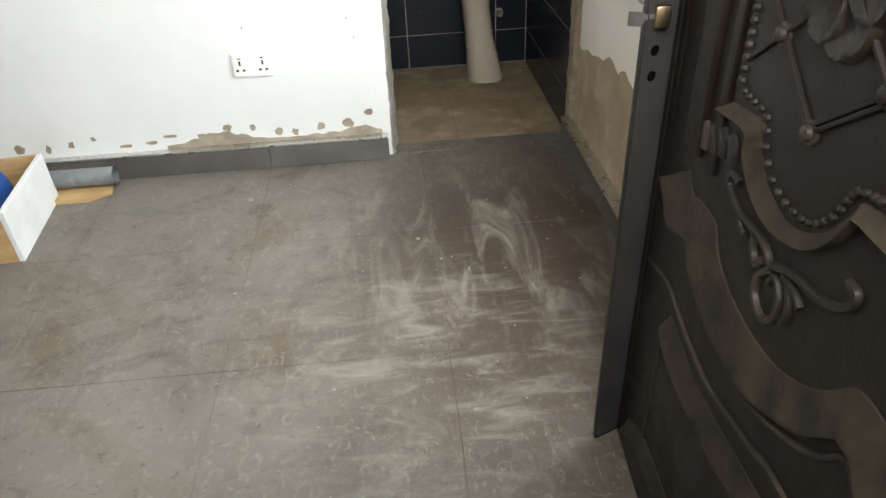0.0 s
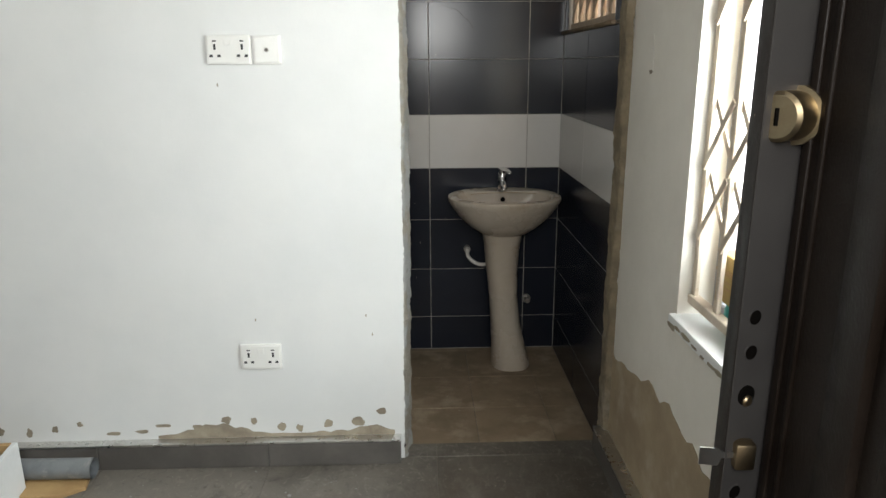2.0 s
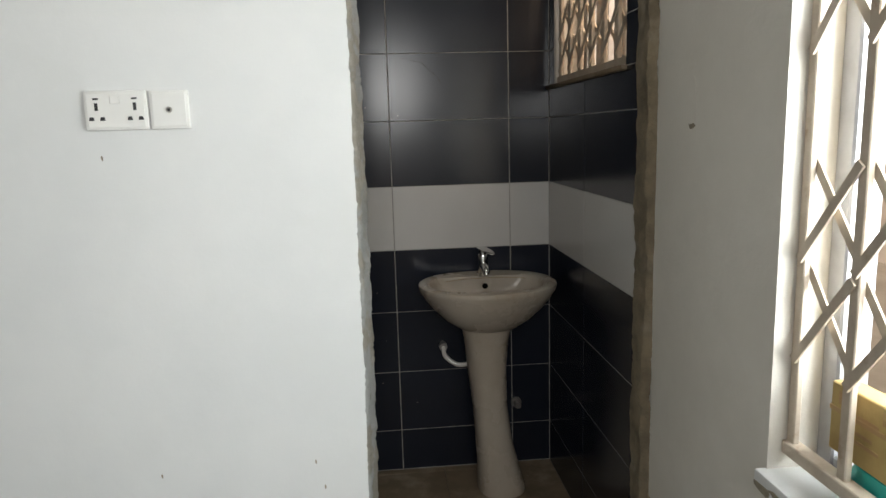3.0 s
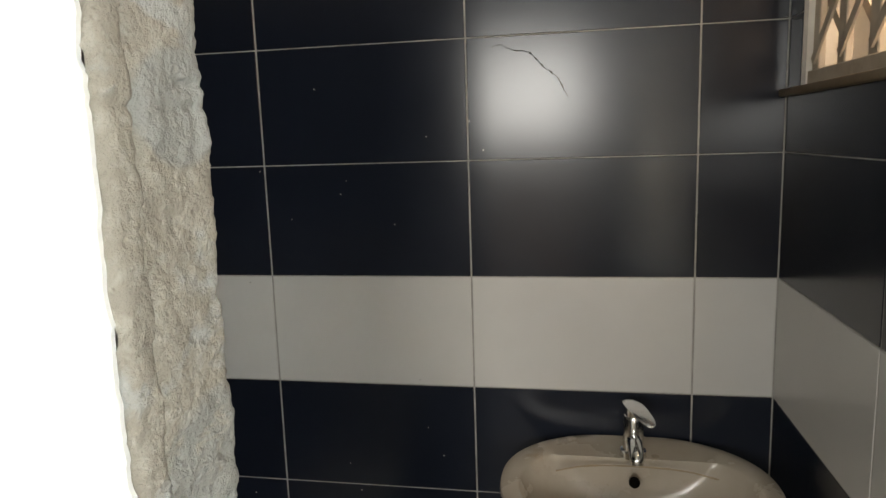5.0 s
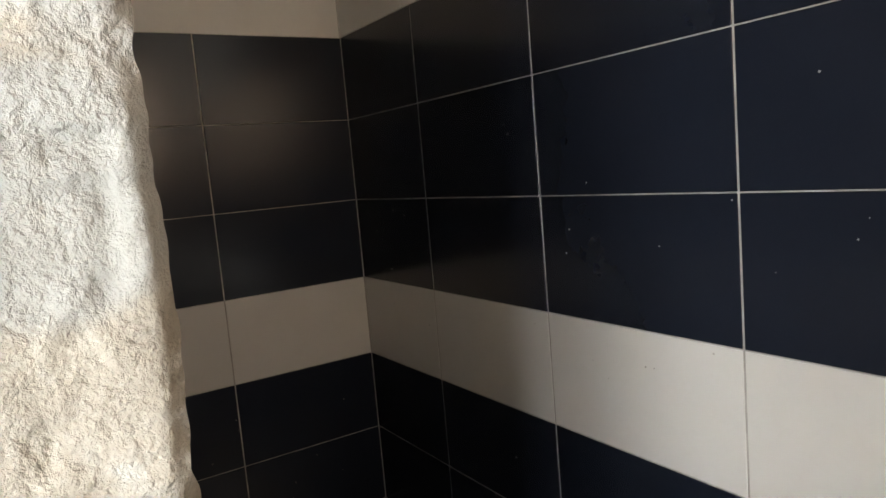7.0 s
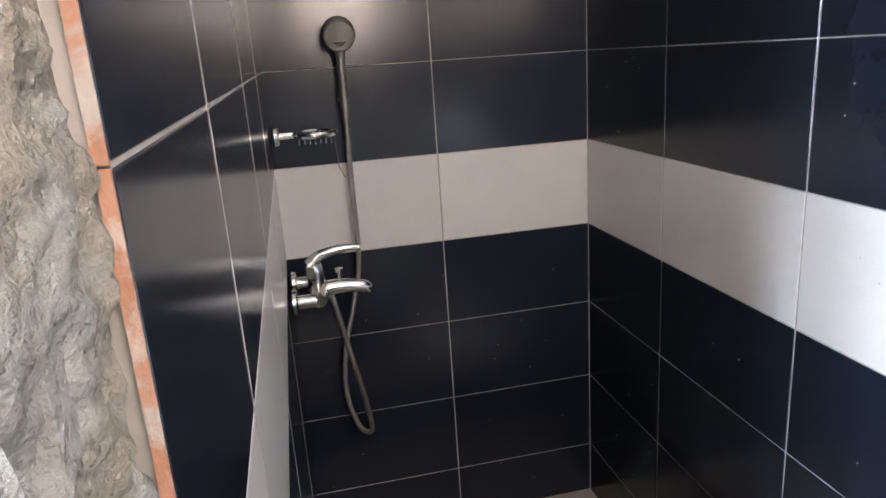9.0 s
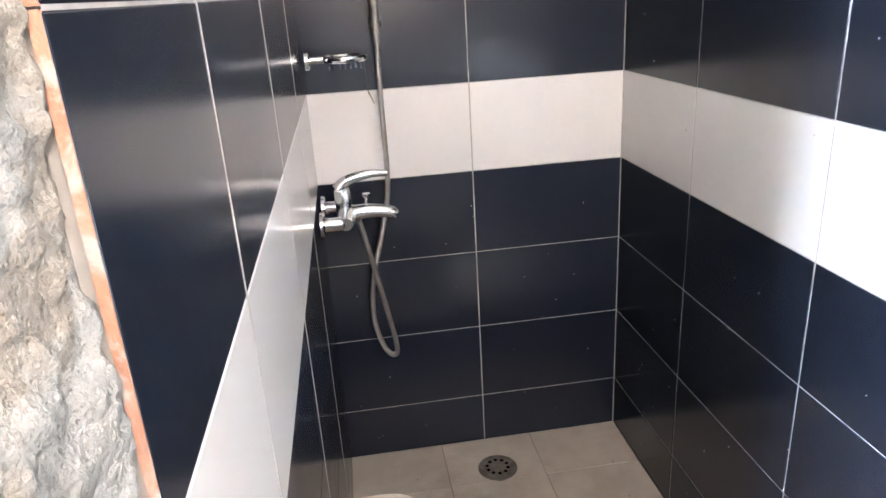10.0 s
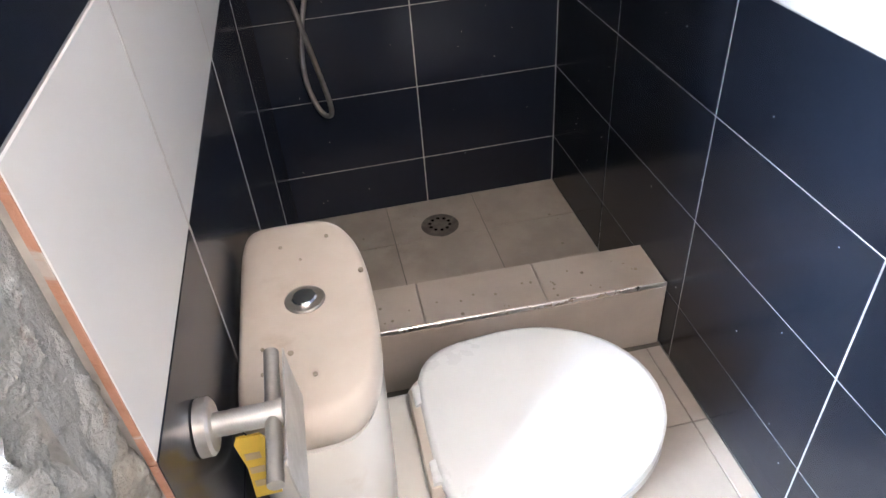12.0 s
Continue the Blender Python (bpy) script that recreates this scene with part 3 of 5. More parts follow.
chips = bmesh.new()
for i in range(26):
    x = -0.15 - 2.6 * (i / 26) - random.uniform(0, 0.05)
    zz = 0.10 + abs(random.gauss(0, 0.03)) + (0.012 if i % 4 else 0.03)
    slab(blotch(x, zz, random.uniform(0.008, 0.026), random.uniform(0.006, 0.018), i * 1.7), 1, WF - 0.0012, WF + 0.001, chips)
long_patch = [(-1.0, 0.1)] + [(-1.0 + 0.85 * k / 40, 0.112 + 0.02 * abs(noise.noise(Vector((k * 0.31, 2, 5)))) + 0.035 * math.exp(-((k - 10) / 5.0) ** 2) + 0.02 * math.exp(-((k - 36) / 3.0) ** 2)) for k in range(41)] + [(-0.15, 0.1)]
slab(long_patch, 1, WF - 0.001, WF + 0.001, chips)
for x, zz in ((-0.24, 0.56), (-0.22, 0.49), (-0.62, 0.55), (-0.68, 1.34)):
    slab(blotch(x, zz, 0.002, 0.006, zz * 9), 1, WF - 0.0008, WF + 0.001, chips)
part("paint_chips", chips, M["scar"], wall_cross, "chipped paint showing grey-brown plaster")

patch = [(YI, 0.09)] + [(3.165 - 2.4 * (1 - k / 70), 0.46 + 0.02 * math.sin(k * 0.35 + 1) + 0.05 * noise.noise(Vector((k * 0.4, 1, 8))) - 0.06 * max(0, (k - 62) / 8)) for k in range(71)] + [(3.165, 0.09)]
part("bare_plaster", slab(patch, 0, XR + 0.006, XR + 0.009), M["bare_plaster"], wall_east, "bare brown plaster along the wall foot")


# ---- sockets ----
def socket(name, x0, x1, z0, z1, pins, label, tv=False):
    s = thing(name, label, "wall socket", at=((x0 + x1) / 2, WF, (z0 + z1) / 2))
    w, h = (x1 - x0) / 2, (z1 - z0) / 2
    part("plate", box((-w, -0.011, -h), (w, 0.0, h), 0.003), M["socket_plastic"], s)
    part("face", box((-w + 0.006, -0.0125, -h + 0.006), (w - 0.006, -0.0105, h - 0.006), 0.0008, seg=1), M["socket_plastic"], s)
    for cx in pins:
        part("slot", box((cx - 0.0035, -0.0135, 0.0), (cx + 0.0035, -0.0122, 0.017)), M["black_plastic"], s)
        part("slot", box((cx - 0.006, -0.0135, 0.024), (cx + 0.006, -0.0122, 0.028)), M["black_plastic"], s)
        for sx in (-1, 1):
            part("slot", slab([(cx + sx * 0.006, -0.022), (cx + sx * 0.018, -0.022), (cx + sx * 0.016, -0.014), (cx + sx * 0.008, -0.014)], 1, -0.0135, -0.0122), M["black_plastic"], s)
    if pins:
        part("rocker", box((-0.011, -0.0145, 0.014), (0.011, -0.0122, 0.032), 0.001, seg=1), M["socket_plastic"], s)
    if tv:
        part("aerial_ring", disc((0, -0.0123, 0), (0, -1, 0), 0.007, 0.004, 16), M["dull_metal"], s)
        part("aerial_hole", disc((0, -0.0162, 0), (0, -1, 0), 0.0035, 0.0006, 12), M["black_plastic"], s)
    return s


socket("double_socket", -0.703, -0.565, 1.402, 1.490, (-0.042, 0.042), "white plastic double wall socket with universal pin slots")
socket("aerial_socket", -0.560, -0.474, 1.402, 1.488, (), "white plastic television aerial wall outlet", tv=True)
socket("double_socket", -0.680, -0.538, 0.370, 0.462, (-0.042, 0.042), "white plastic double wall socket near the floor")

# ---- wash basin ----
CX = 0.335
basin = thing("wash_basin", "dusty white ceramic wash basin on a pedestal against dark tiles", "wash basin", at=(CX, 4.0, -0.012))
B = []
zr = 0.835
for k, (f, z) in enumerate(((0.30, 0.655), (0.42, 0.665), (0.62, 0.70), (0.80, 0.745), (0.92, 0.785), (0.985, 0.812), (1.0, 0.824), (0.995, 0.832), (0.975, zr), (0.90, zr + 0.001))):
    B.append(oval(0, -0.015, z, 0.256 * f, 0.215 * f, 56, 2.25, back=0.188))
for f, z, dy in ((0.84, zr + 0.0005, -0.014), (0.825, zr - 0.003, -0.019), (0.81, zr - 0.014, -0.022), (0.78, zr - 0.032, -0.024), (0.72, 0.778, -0.028), (0.62, 0.745, -0.034), (0.45, 0.712, -0.034), (0.2, 0.700, -0.03), (0.05, 0.697, -0.03)):
    B.append(oval(0, -0.015 + dy, z, 0.262 * f, 0.19 * f, 56, 2.3, back=0.082 * min(1.0, 0.4 + 0.7 * f)))
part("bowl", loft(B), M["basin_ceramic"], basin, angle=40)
P = []
for z, a, b, dx in ((0.0, 0.092, 0.115, 0.045), (0.03, 0.090, 0.112, 0.044), (0.10, 0.080, 0.098, 0.034), (0.2, 0.070, 0.086, 0.020), (0.35, 0.066, 0.08, 0.006), (0.5, 0.074, 0.084, -0.003), (0.6, 0.083, 0.09, -0.003), (0.655, 0.092, 0.098, -0.003), (0.675, 0.092, 0.098, -0.003)):
    P.append(oval(dx, 0.02, z, a, b, 40, 2.5))
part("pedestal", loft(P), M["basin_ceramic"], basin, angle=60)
part("overflow", disc((0.0, 0.040, 0.806), (0, -1, 0.25), 0.011, 0.004, 16), M["black_hole"], basin)
part("plug_hole", disc((0.0, -0.045, 0.699), (0, 0, 1), 0.022, 0.003, 20), M["chrome"], basin)
part("stain", disc((0.045, 0.095, zr + 0.0005), (0, 0, 1), 0.008, 0.0008, 10), M["scar"], basin, "brown dirt spot")
rim_dirt = smooth_line([(-0.15, 0.012, zr + 0.0005), (-0.10, 0.036, zr + 0.0005), (-0.04, 0.046, zr + 0.0005), (0.04, 0.046, zr + 0.0005), (0.10, 0.036, zr + 0.0005), (0.15, 0.012, zr + 0.0005)], 8)
part("dirt_line", tube(rim_dirt, [0.0012 + 0.0016 * abs(noise.noise(p * 60)) for p in rim_dirt], 6), M["bare_plaster"], basin, "brown dirt line along the inner edge")
tap = thing("basin_tap", "chrome single-lever tap on the basin rim", "tap", at=(CX + 0.002, 4.098, zr - 0.012))
part("body", tube([(0, 0, 0), (0, 0, 0.012), (0, 0, 0.013), (0, 0, 0.075), (0, 0, 0.085)], [0.027, 0.026, 0.021, 0.021, 0.018], 18), M["chrome"], tap)
part("spout", tube(smooth_line([(0, -0.01, 0.035), (0, -0.045, 0.042), (0, -0.078, 0.033), (0, -0.084, 0.020)], 6), [0.015 - 0.0001 * i for i in range(19)], 12), M["chrome"], tap)
part("neck", tube([(0, 0, 0.08), (0, 0, 0.092), (0, 0, 0.104)], [0.0165, 0.0165, 0.0175], 16), M["chrome"], tap)
lever = []
for f, w, up, th in ((0.026, 0.008, 0.001, 0.006), (0.022, 0.018, 0.001, 0.012), (0.0, 0.023, 0.0, 0.016), (-0.025, 0.0235, -0.001, 0.013), (-0.055, 0.021, -0.004, 0.009), (-0.078, 0.015, -0.008, 0.006), (-0.086, 0.006, -0.010, 0.004)):
    lever.append([(0.82 * w * math.cos(a) - f * 0.3, 0.85 * f, 0.101 + up + 0.75 * th * (0.5 + 0.5 * math.sin(a))) for a in [2 * math.pi * k / 16 for k in range(16)]])
part("lever", loft(lever), M["chrome"], tap, angle=60)
inlet = thing("supply_pipe", "white flexible water supply pipe from the wall", "water pipe", at=(0.18, YB, 0.52))
part("valve", disc((0, 0, 0), (0, -1, 0), 0.016, 0.035, 14), M["dull_metal"], inlet)
part("hose", tube(smooth_line([(0, -0.03, 0.0), (0.005, -0.06, -0.03), (0.05, -0.08, -0.06), (0.11, -0.09, -0.055)], 6), 0.009, 10), M["ceramic"], inlet)
valve = thing("angle_valve", "small chrome angle valve on the tiled wall", "valve", at=(0.482, YB, 0.254))
part("flange", disc((0, 0, 0), (0, -1, 0), 0.022, 0.006, 18), M["dull_metal"], valve)
part("knob", disc((0, -0.006, 0), (0, -1, 0), 0.014, 0.04, 14, bevel=0.003), M["dull_metal"], valve)

# ---- toilet ----
TX = -0.525
toilet = thing("toilet", "white close-coupled toilet with dusty cistern and closed lid", "toilet", at=(TX, TL + 0.007, -0.012))


def tank(cy, z, a, b, n=48):
    """Cistern outline: tight corners on the wall side, broad round ones in front."""
    out = []
    for i in range(n):
        t = 2 * math.pi * i / n
        p = 2 / (2.7 if math.sin(t) > 0 else 7.0)
        out.append((a * math.copysign(abs(math.cos(t)) ** p, math.cos(t)), cy + b * math.copysign(abs(math.sin(t)) ** p, math.sin(t)), z))
    return out


C = []
for z, a, b, dy in ((0.40, 0.155, 0.072, 0.085), (0.42, 0.165, 0.078, 0.085), (0.55, 0.182, 0.083, 0.085), (0.70, 0.193, 0.087, 0.085)):
    C.append(tank(dy, z, a, b))
part("cistern", loft(C), M["ceramic"], toilet, angle=50)
L = []
for z, f in ((0.703, 0.985), (0.706, 1.01), (0.728, 1.02), (0.742, 1.0), (0.750, 0.965), (0.754, 0.90), (0.756, 0.6)):
    L.append(tank(0.088, z, 0.190 * f, 0.085 * f))
lid = part("cistern_lid", loft(L), M["dusty_ceramic"], toilet, "dust-covered cistern lid", angle=60)
part("button_ring", disc((0, 0.088, 0.755), (0, 0, 1), 0.026, 0.004, 24, bevel=0.0015), M["dull_metal"], lid, "dull metal flush button ring")
part("button", disc((0, 0.088, 0.757), (0, 0, 1), 0.016, 0.006, 20, bevel=0.002), M["chrome"], lid, "chrome flush button")


def pan(cy, z, a, b0, b1, n=48):
    """Egg-shaped ring: b0 towards the wall, b1 towards the front."""
    out = []
    for i in range(n):
        t = 2 * math.pi * i / n
        s = math.sin(t)
        c = math.cos(t)
        if s < 0:
            c = math.copysign(abs(c) ** 0.45, c)
            out.append((a * c * 0.985 - a * 0.0, cy - b0 * abs(s) ** 0.62, z))
            continue
        out.append((a * c, cy + (b1 if s > 0 else b0) * s, z))
    return out


W = []
for z, a, b0, b1 in ((0.0, 0.115, 0.22, 0.17), (0.03, 0.112, 0.215, 0.165), (0.15, 0.105, 0.21, 0.155), (0.26, 0.13, 0.21, 0.175), (0.34, 0.165, 0.2, 0.21), (0.385, 0.178, 0.195, 0.225), (0.398, 0.176, 0.193, 0.223)):
    W.append(pan(0.385, z, a, b0, b1))
part("pan", loft(W), M["ceramic"], toilet, angle=60)
part("pan_deck", box((-0.13, 0.03, 0.30), (0.13, 0.26, 0.402), 0.02, seg=3), M["ceramic"], toilet)
S = [pan(0.395, z, 0.180 * f, 0.172 * f, 0.209 * f) for z, f in ((0.403, 0.985), (0.407, 1.0), (0.419, 1.0), (0.422, 0.985))]
part("seat", loft(S), M["seat_plastic"], toilet)
S = [pan(0.395, z, 0.182 * f, 0.175 * f, 0.212 * f) for z, f in ((0.424, 0.985), (0.429, 1.0), (0.440, 1.0), (0.446, 0.985), (0.449, 0.94), (0.4515, 0.7), (0.4525, 0.3))]
part("seat_lid", loft(S), M["seat_plastic"], toilet, "clean glossy white seat lid", angle=60)
part("hinge_bar", box((-0.10, 0.205, 0.402), (0.10, 0.235, 0.438), 0.008), M["dusty_ceramic"], toilet)
for dx in (-0.075, 0.075):
    part("hinge", disc((dx - 0.02, 0.222, 0.436), (1, 0, 0), 0.01, 0.04, 14), M["seat_plastic"], toilet)
droppings = [(-0.085, 0.07), (-0.12, 0.05), (0.09, 0.055), (0.115, 0.03), (0.13, 0.075), (-0.04, 0.13), (0.075, 0.03), (-0.13, 0.10)]
for i, (dx, dy) in enumerate(droppings):
    part("dirt_speck", disc((dx, 0.086 + (dy - 0.07) * 1.3, 0.7545), (0.2, 0.1, 1), 0.0022 + 0.0007 * (i % 3), 0.003, 8), M["scar"], toilet)

# ---- shower step, drain ----
curb = thing("shower_step", "cream tiled shower step with a worn metal edge trim", "shower step", kind="structure", at=(-1.083, 3.75, -0.02))
curb.rotation_euler.z = radians(-1.6)
for y0, y1 in ((TL + 0.003 - 3.75, 3.60 - 3.75), (3.60 - 3.75, 3.90 - 3.75), (3.90 - 3.75, YB - 0.0005 - 3.75)):
    part("step_tile", box((-0.079, y0 + 0.0008, 0), (0.076, y1 - 0.0008, 0.21), 0.003, seg=1), M["shower_floor"], curb)
part("edge_trim", box((0.0765, TL + 0.004 - 3.75, 0.199), (0.081, YB - 0.0005 - 3.75, 0.2115), 0.001, seg=1), M["trim_metal"], curb, "bright metal edge trim")
part("riser_tile", box((0.0765, TL + 0.004 - 3.75, 0.0), (0.0815, YB - 0.0005 - 3.75, 0.198), 0.001, seg=1), M["shower_floor"], curb)
drain = thing("floor_drain", "round dirty metal floor drain in the shower", "floor drain", at=(-1.662, 3.757, -0.010))
part("ring", disc((0, 0, 0), (0, 0, 1), 0.062, 0.004, 36, bevel=0.0015), M["drain_metal"], drain)
part("grate", disc((0, 0, 0.003), (0, 0, 1), 0.045, 0.003, 30, bevel=0.001), M["drain_metal"], drain)
for k in range(10):
    t = 2 * math.pi * k / 10
    part("slot", disc((0.033 * math.cos(t), 0.033 * math.sin(t), 0.0055), (0, 0, 1), 0.006, 0.0012, 10), M["black_hole"], drain)

# ---- shower mixer, handset, soap dish ----
mixer = thing("shower_mixer", "chrome bath and shower mixer on the tiled wall", "shower mixer", at=(-1.585, TL + 0.0145, 0.895))
for dx in (-0.075, 0.075):
    part("wall_flange", disc((dx, 0, 0), (0, 1, 0), 0.032, 0.012, 24, bevel=0.004), M["chrome"], mixer)
    part("union_nut", tube([(dx, 0.012, 0), (dx, 0.05, 0), (dx * 0.8, 0.06, 0)], [0.017, 0.017, 0.014], 12), M["chrome"], mixer)
part("body", tube([(-0.085, 0.062, 0), (-0.06, 0.062, 0), (0, 0.065, 0.002), (0.06, 0.062, 0), (0.085, 0.062, 0)], [0.016, 0.021, 0.025, 0.021, 0.016], 18), M["chrome"], mixer)
part("spout", tube(smooth_line([(0, 0.06, 0.0), (0, 0.12, 0.004), (0, 0.175, -0.004), (0, 0.188, -0.016)], 6), [0.021 - 0.0004 * i for i in range(19)], 14), M["chrome"], mixer)
part("cartridge", tube([(0, 0.062, 0.01), (0, 0.06, 0.05), (0, 0.058, 0.066)], [0.023, 0.022, 0.019], 18), M["chrome"], mixer)
part("lever", tube(smooth_line([(0, 0.05, 0.066), (0, 0.075, 0.088), (0, 0.13, 0.100), (0, 0.175, 0.098)], 6), [0.018 - 0.0006 * i for i in range(19)], 12), M["chrome"], mixer)
part("diverter", tube([(0, 0.118, 0.01), (0, 0.118, 0.04), (0, 0.118, 0.041), (0, 0.118, 0.05)], [0.005, 0.005, 0.010, 0.010], 12), M["chrome"], mixer)
handset = thing("hand_shower", "chrome hand shower hung on a wall bracket with metal hose", "hand shower", at=(XF, 3.5, 1.33))
part("bracket", tube([(0, 0, 0), (0.035, 0, 0), (0.05, 0, 0.012)], [0.018, 0.014, 0.016], 16), M["chrome"], handset)
part("handle", tube(smooth_line([(0.048, 0, -0.05), (0.055, 0, 0.02), (0.068, 0, 0.12), (0.082, 0.0, 0.16)], 5), [0.008, 0.009, 0.010, 0.011, 0.011, 0.011, 0.011, 0.011, 0.012, 0.012, 0.013, 0.014, 0.015, 0.018, 0.022, 0.026], 14), M["dull_metal"], handset, "dark chrome handle")
part("spray_head", tube([(0.068, 0, 0.178), (0.074, 0, 0.176), (0.098, 0, 0.168), (0.104, 0, 0.166)], [0.03, 0.041, 0.041, 0.036], 26), M["dull_metal"], handset)
hose_pts = [(0.048, 0, -0.05), (0.045, -0.002, -0.2), (0.045, -0.004, -0.42), (0.06, -0.03, -0.54), (0.085, -0.07, -0.68), (0.11, -0.08, -0.79), (0.14, -0.06, -0.87), (0.17, -0.035, -0.885), (0.185, -0.025, -0.85), (0.20, -0.045, -0.72), (0.222, -0.085, -0.5), (0.232, -0.095, -0.455)]
hp = smooth_line(hose_pts, 14)
part("hose", tube(hp, [0.0068 + 0.0008 * (i % 2) for i in range(len(hp))], 10), M["dull_metal"], handset, "ribbed metal shower hose")
soap = thing("soap_dish_holder", "chrome wall soap holder with hanging prongs", "soap holder", at=(-1.70, TL + 0.016, 1.268))
part("flange", disc((0, 0, 0), (0, 1, 0), 0.024, 0.012, 22, bevel=0.003), M["chrome"], soap)
part("arm", tube([(0, 0.012, 0), (0, 0.055, 0)], 0.009, 14), M["chrome"], soap)
ring = [(0.048 * math.cos(2 * math.pi * k / 32), 0.10 + 0.048 * math.sin(2 * math.pi * k / 32), 0.0) for k in range(33)]
part("ring", tube(ring, 0.009, 10), M["chrome"], soap)
for k in range(7):
    yy = 0.06 + 0.013 * k
    part("prong", tube([(0.01, yy, -0.004), (0.012, yy, -0.026)], 0.002, 6), M["chrome"], soap)
part("string", tube(smooth_line([(0.02, 0.145, -0.005), (0.022, 0.148, -0.05), (0.02, 0.15, -0.09)], 4), 0.0012, 5), M["black_plastic"], soap)
part("string_end", tube(smooth_line([(0.02, 0.15, -0.085), (0.016, 0.156, -0.10), (0.018, 0.162, -0.115)], 4), 0.002, 5), M["scar"], soap)

# ---- overhead bar with its hanging tag ----
arm = thing("towel_bar", "bent chrome towel bar on the wall above the mixer", "towel bar", at=(-1.40, TL + 0.013, 1.905))
part("flange", disc((0, 0, 0), (0, 1, 0), 0.022, 0.012, 20, bevel=0.003), M["chrome"], arm)
part("bar", tube(smooth_line([(0, 0.01, 0.0), (0, 0.035, -0.004), (-0.02, 0.06, -0.008), (-0.12, 0.07, -0.008), (-0.26, 0.07, -0.004)], 8), 0.008, 12), M["chrome"], arm)
part("bracket", box((-0.30, 0.055, -0.018), (-0.25, 0.085, 0.012), 0.004), M["chrome"], arm)
tag = thing("paper_tag", "beige paper product tag on a string", "tag", at=(-1.44, TL + 0.083, 1.897))
part("string", tube([(0, 0, 0), (0.001, 0.001, -0.06), (0.001, 0.002, -0.118)], 0.001, 5), M["black_plastic"], tag)
part("card", slab([(-0.029, -0.223), (0.029, -0.223), (0.029, -0.133), (0.024, -0.119), (0.012, -0.112), (-0.012, -0.112), (-0.024, -0.119), (-0.029, -0.133)], 0, -0.0008, 0.0008), M["paper"], tag)
for k, (w, o) in enumerate(((0.008, 0.0), (0.020, 0.0), (0.016, -0.003), (0.019, 0.002))):
    part("print_bar", box((0.0007, o - w, -0.136 - 0.022 * k), (0.0013, o + w, -0.131 - 0.022 * k)), M["wood"], tag)

# ---- toilet roll holder with a tag ----
roll = thing("toilet_roll_holder", "brushed metal toilet roll holder with a cover flap", "toilet roll holder", at=(-0.283, TL + 0.0015, 0.822))
part("flange", disc((0, 0, 0), (0, 1, 0), 0.027, 0.013, 28, bevel=0.003), M["brushed"], roll)
part("arm", tube([(0, 0.012, 0), (0, 0.074, 0.0)], 0.0115, 18), M["brushed"], roll)
part("spindle", tube([(0.075, 0.066, -0.004), (-0.075, 0.066, 0.004)], 0.0075, 14), M["brushed"], roll)
part("hub", disc((0, 0.071, 0), (0, 1, 0), 0.013, 0.008, 18, bevel=0.003), M["brushed"], roll)
flap = [[(-0.07 + 0.14 * i / 10, 0.083 - 0.005 * math.cos(a), 0.012 - 0.075 * a / 1.6) for i in (0, 10)] for a in [0.16 * k for k in range(11)]]
bm = bmesh.new()
rows = [[bm.verts.new(p) for p in r] for r in flap]
back = [[bm.verts.new((p[0], p[1] + 0.0018, p[2])) for p in r] for r in flap]
for g in (rows, back):
    for a, b in zip(g, g[1:]):
        bm.faces.new((a[0], a[1], b[1], b[0]))
for k in range(10):
    for s in (0, 1):
        bm.faces.new((rows[k][s], rows[k + 1][s], back[k + 1][s], back[k][s]))
for k in (0, 10):
    bm.faces.new((rows[k][0], rows[k][1], back[k][1], back[k][0]))
part("flap", bm, M["brushed"], roll, "thin curved metal cover flap")
ytag = thing("yellow_tag", "yellow product tag on a string under the roll holder", "tag", at=(-0.293, TL + 0.036, 0.792))
part("string", tube([(0, -0.006, 0.004), (0, -0.002, -0.002), (0, 0.0, -0.012)], 0.001, 5), M["black_plastic"], ytag)
part("card", slab([(-0.015, -0.012), (-0.011, -0.004), (0.011, -0.004), (0.015, -0.012), (0.0105, -0.05), (0.0135, -0.10), (-0.0135, -0.10), (-0.0105, -0.05)], 0, 0.0, 0.003), M["yellow"], ytag)
for k in range(3):
    part("print_bar", box((0.0028, -0.009, -0.038 - 0.022 * k), (0.0034, 0.006, -0.028 - 0.022 * k)), M["paper"], ytag)

# ---- things on the room floor by the wall ----
crate = thing("open_box", "open white-faced board box with a wooden edge", "box", at=(-1.395, 2.795, 0))
for lo, hi, mt, nm in (((0.0, -0.215, 0.001), (0.018, 0.215, 0.19), "white_board", "side"), ((-0.42, -0.215, 0.001), (-0.402, 0.215, 0.19), "white_board", "side"), ((-0.401, -0.215, 0.001), (-0.001, -0.197, 0.19), "wood", "end_board"), ((-0.401, 0.197, 0.001), (-0.001, 0.215, 0.19), "wood", "end_board"), ((-0.401, -0.196, 0.001), (-0.001, 0.196, 0.012), "wood", "bottom")):
    part(nm, box(lo, hi, 0.0015, seg=1), M[mt], crate)
crate.rotation_euler.z = radians(6)
bag = thing("blue_bag", "blue plastic packet lying in the open box", "packet", at=(-1.62, 2.90, 0.012))
part("packet", loft([oval(0, 0, z, 0.12 * f, 0.09 * f, 24, 2.6) for z, f in ((0.001, 0.8), (0.05, 1.0), (0.12, 0.95), (0.19, 0.7), (0.20, 0.3))]), M["blue"], bag)
pipe = thing("pipe_offcut", "dusty dark grey pipe offcut lying along the skirting", "pipe", at=(-1.19, 3.06, 0.054))
bm = tube([(0, 0, 0), (-0.42, 0.004, 0)], 0.036, 26, cap=False)
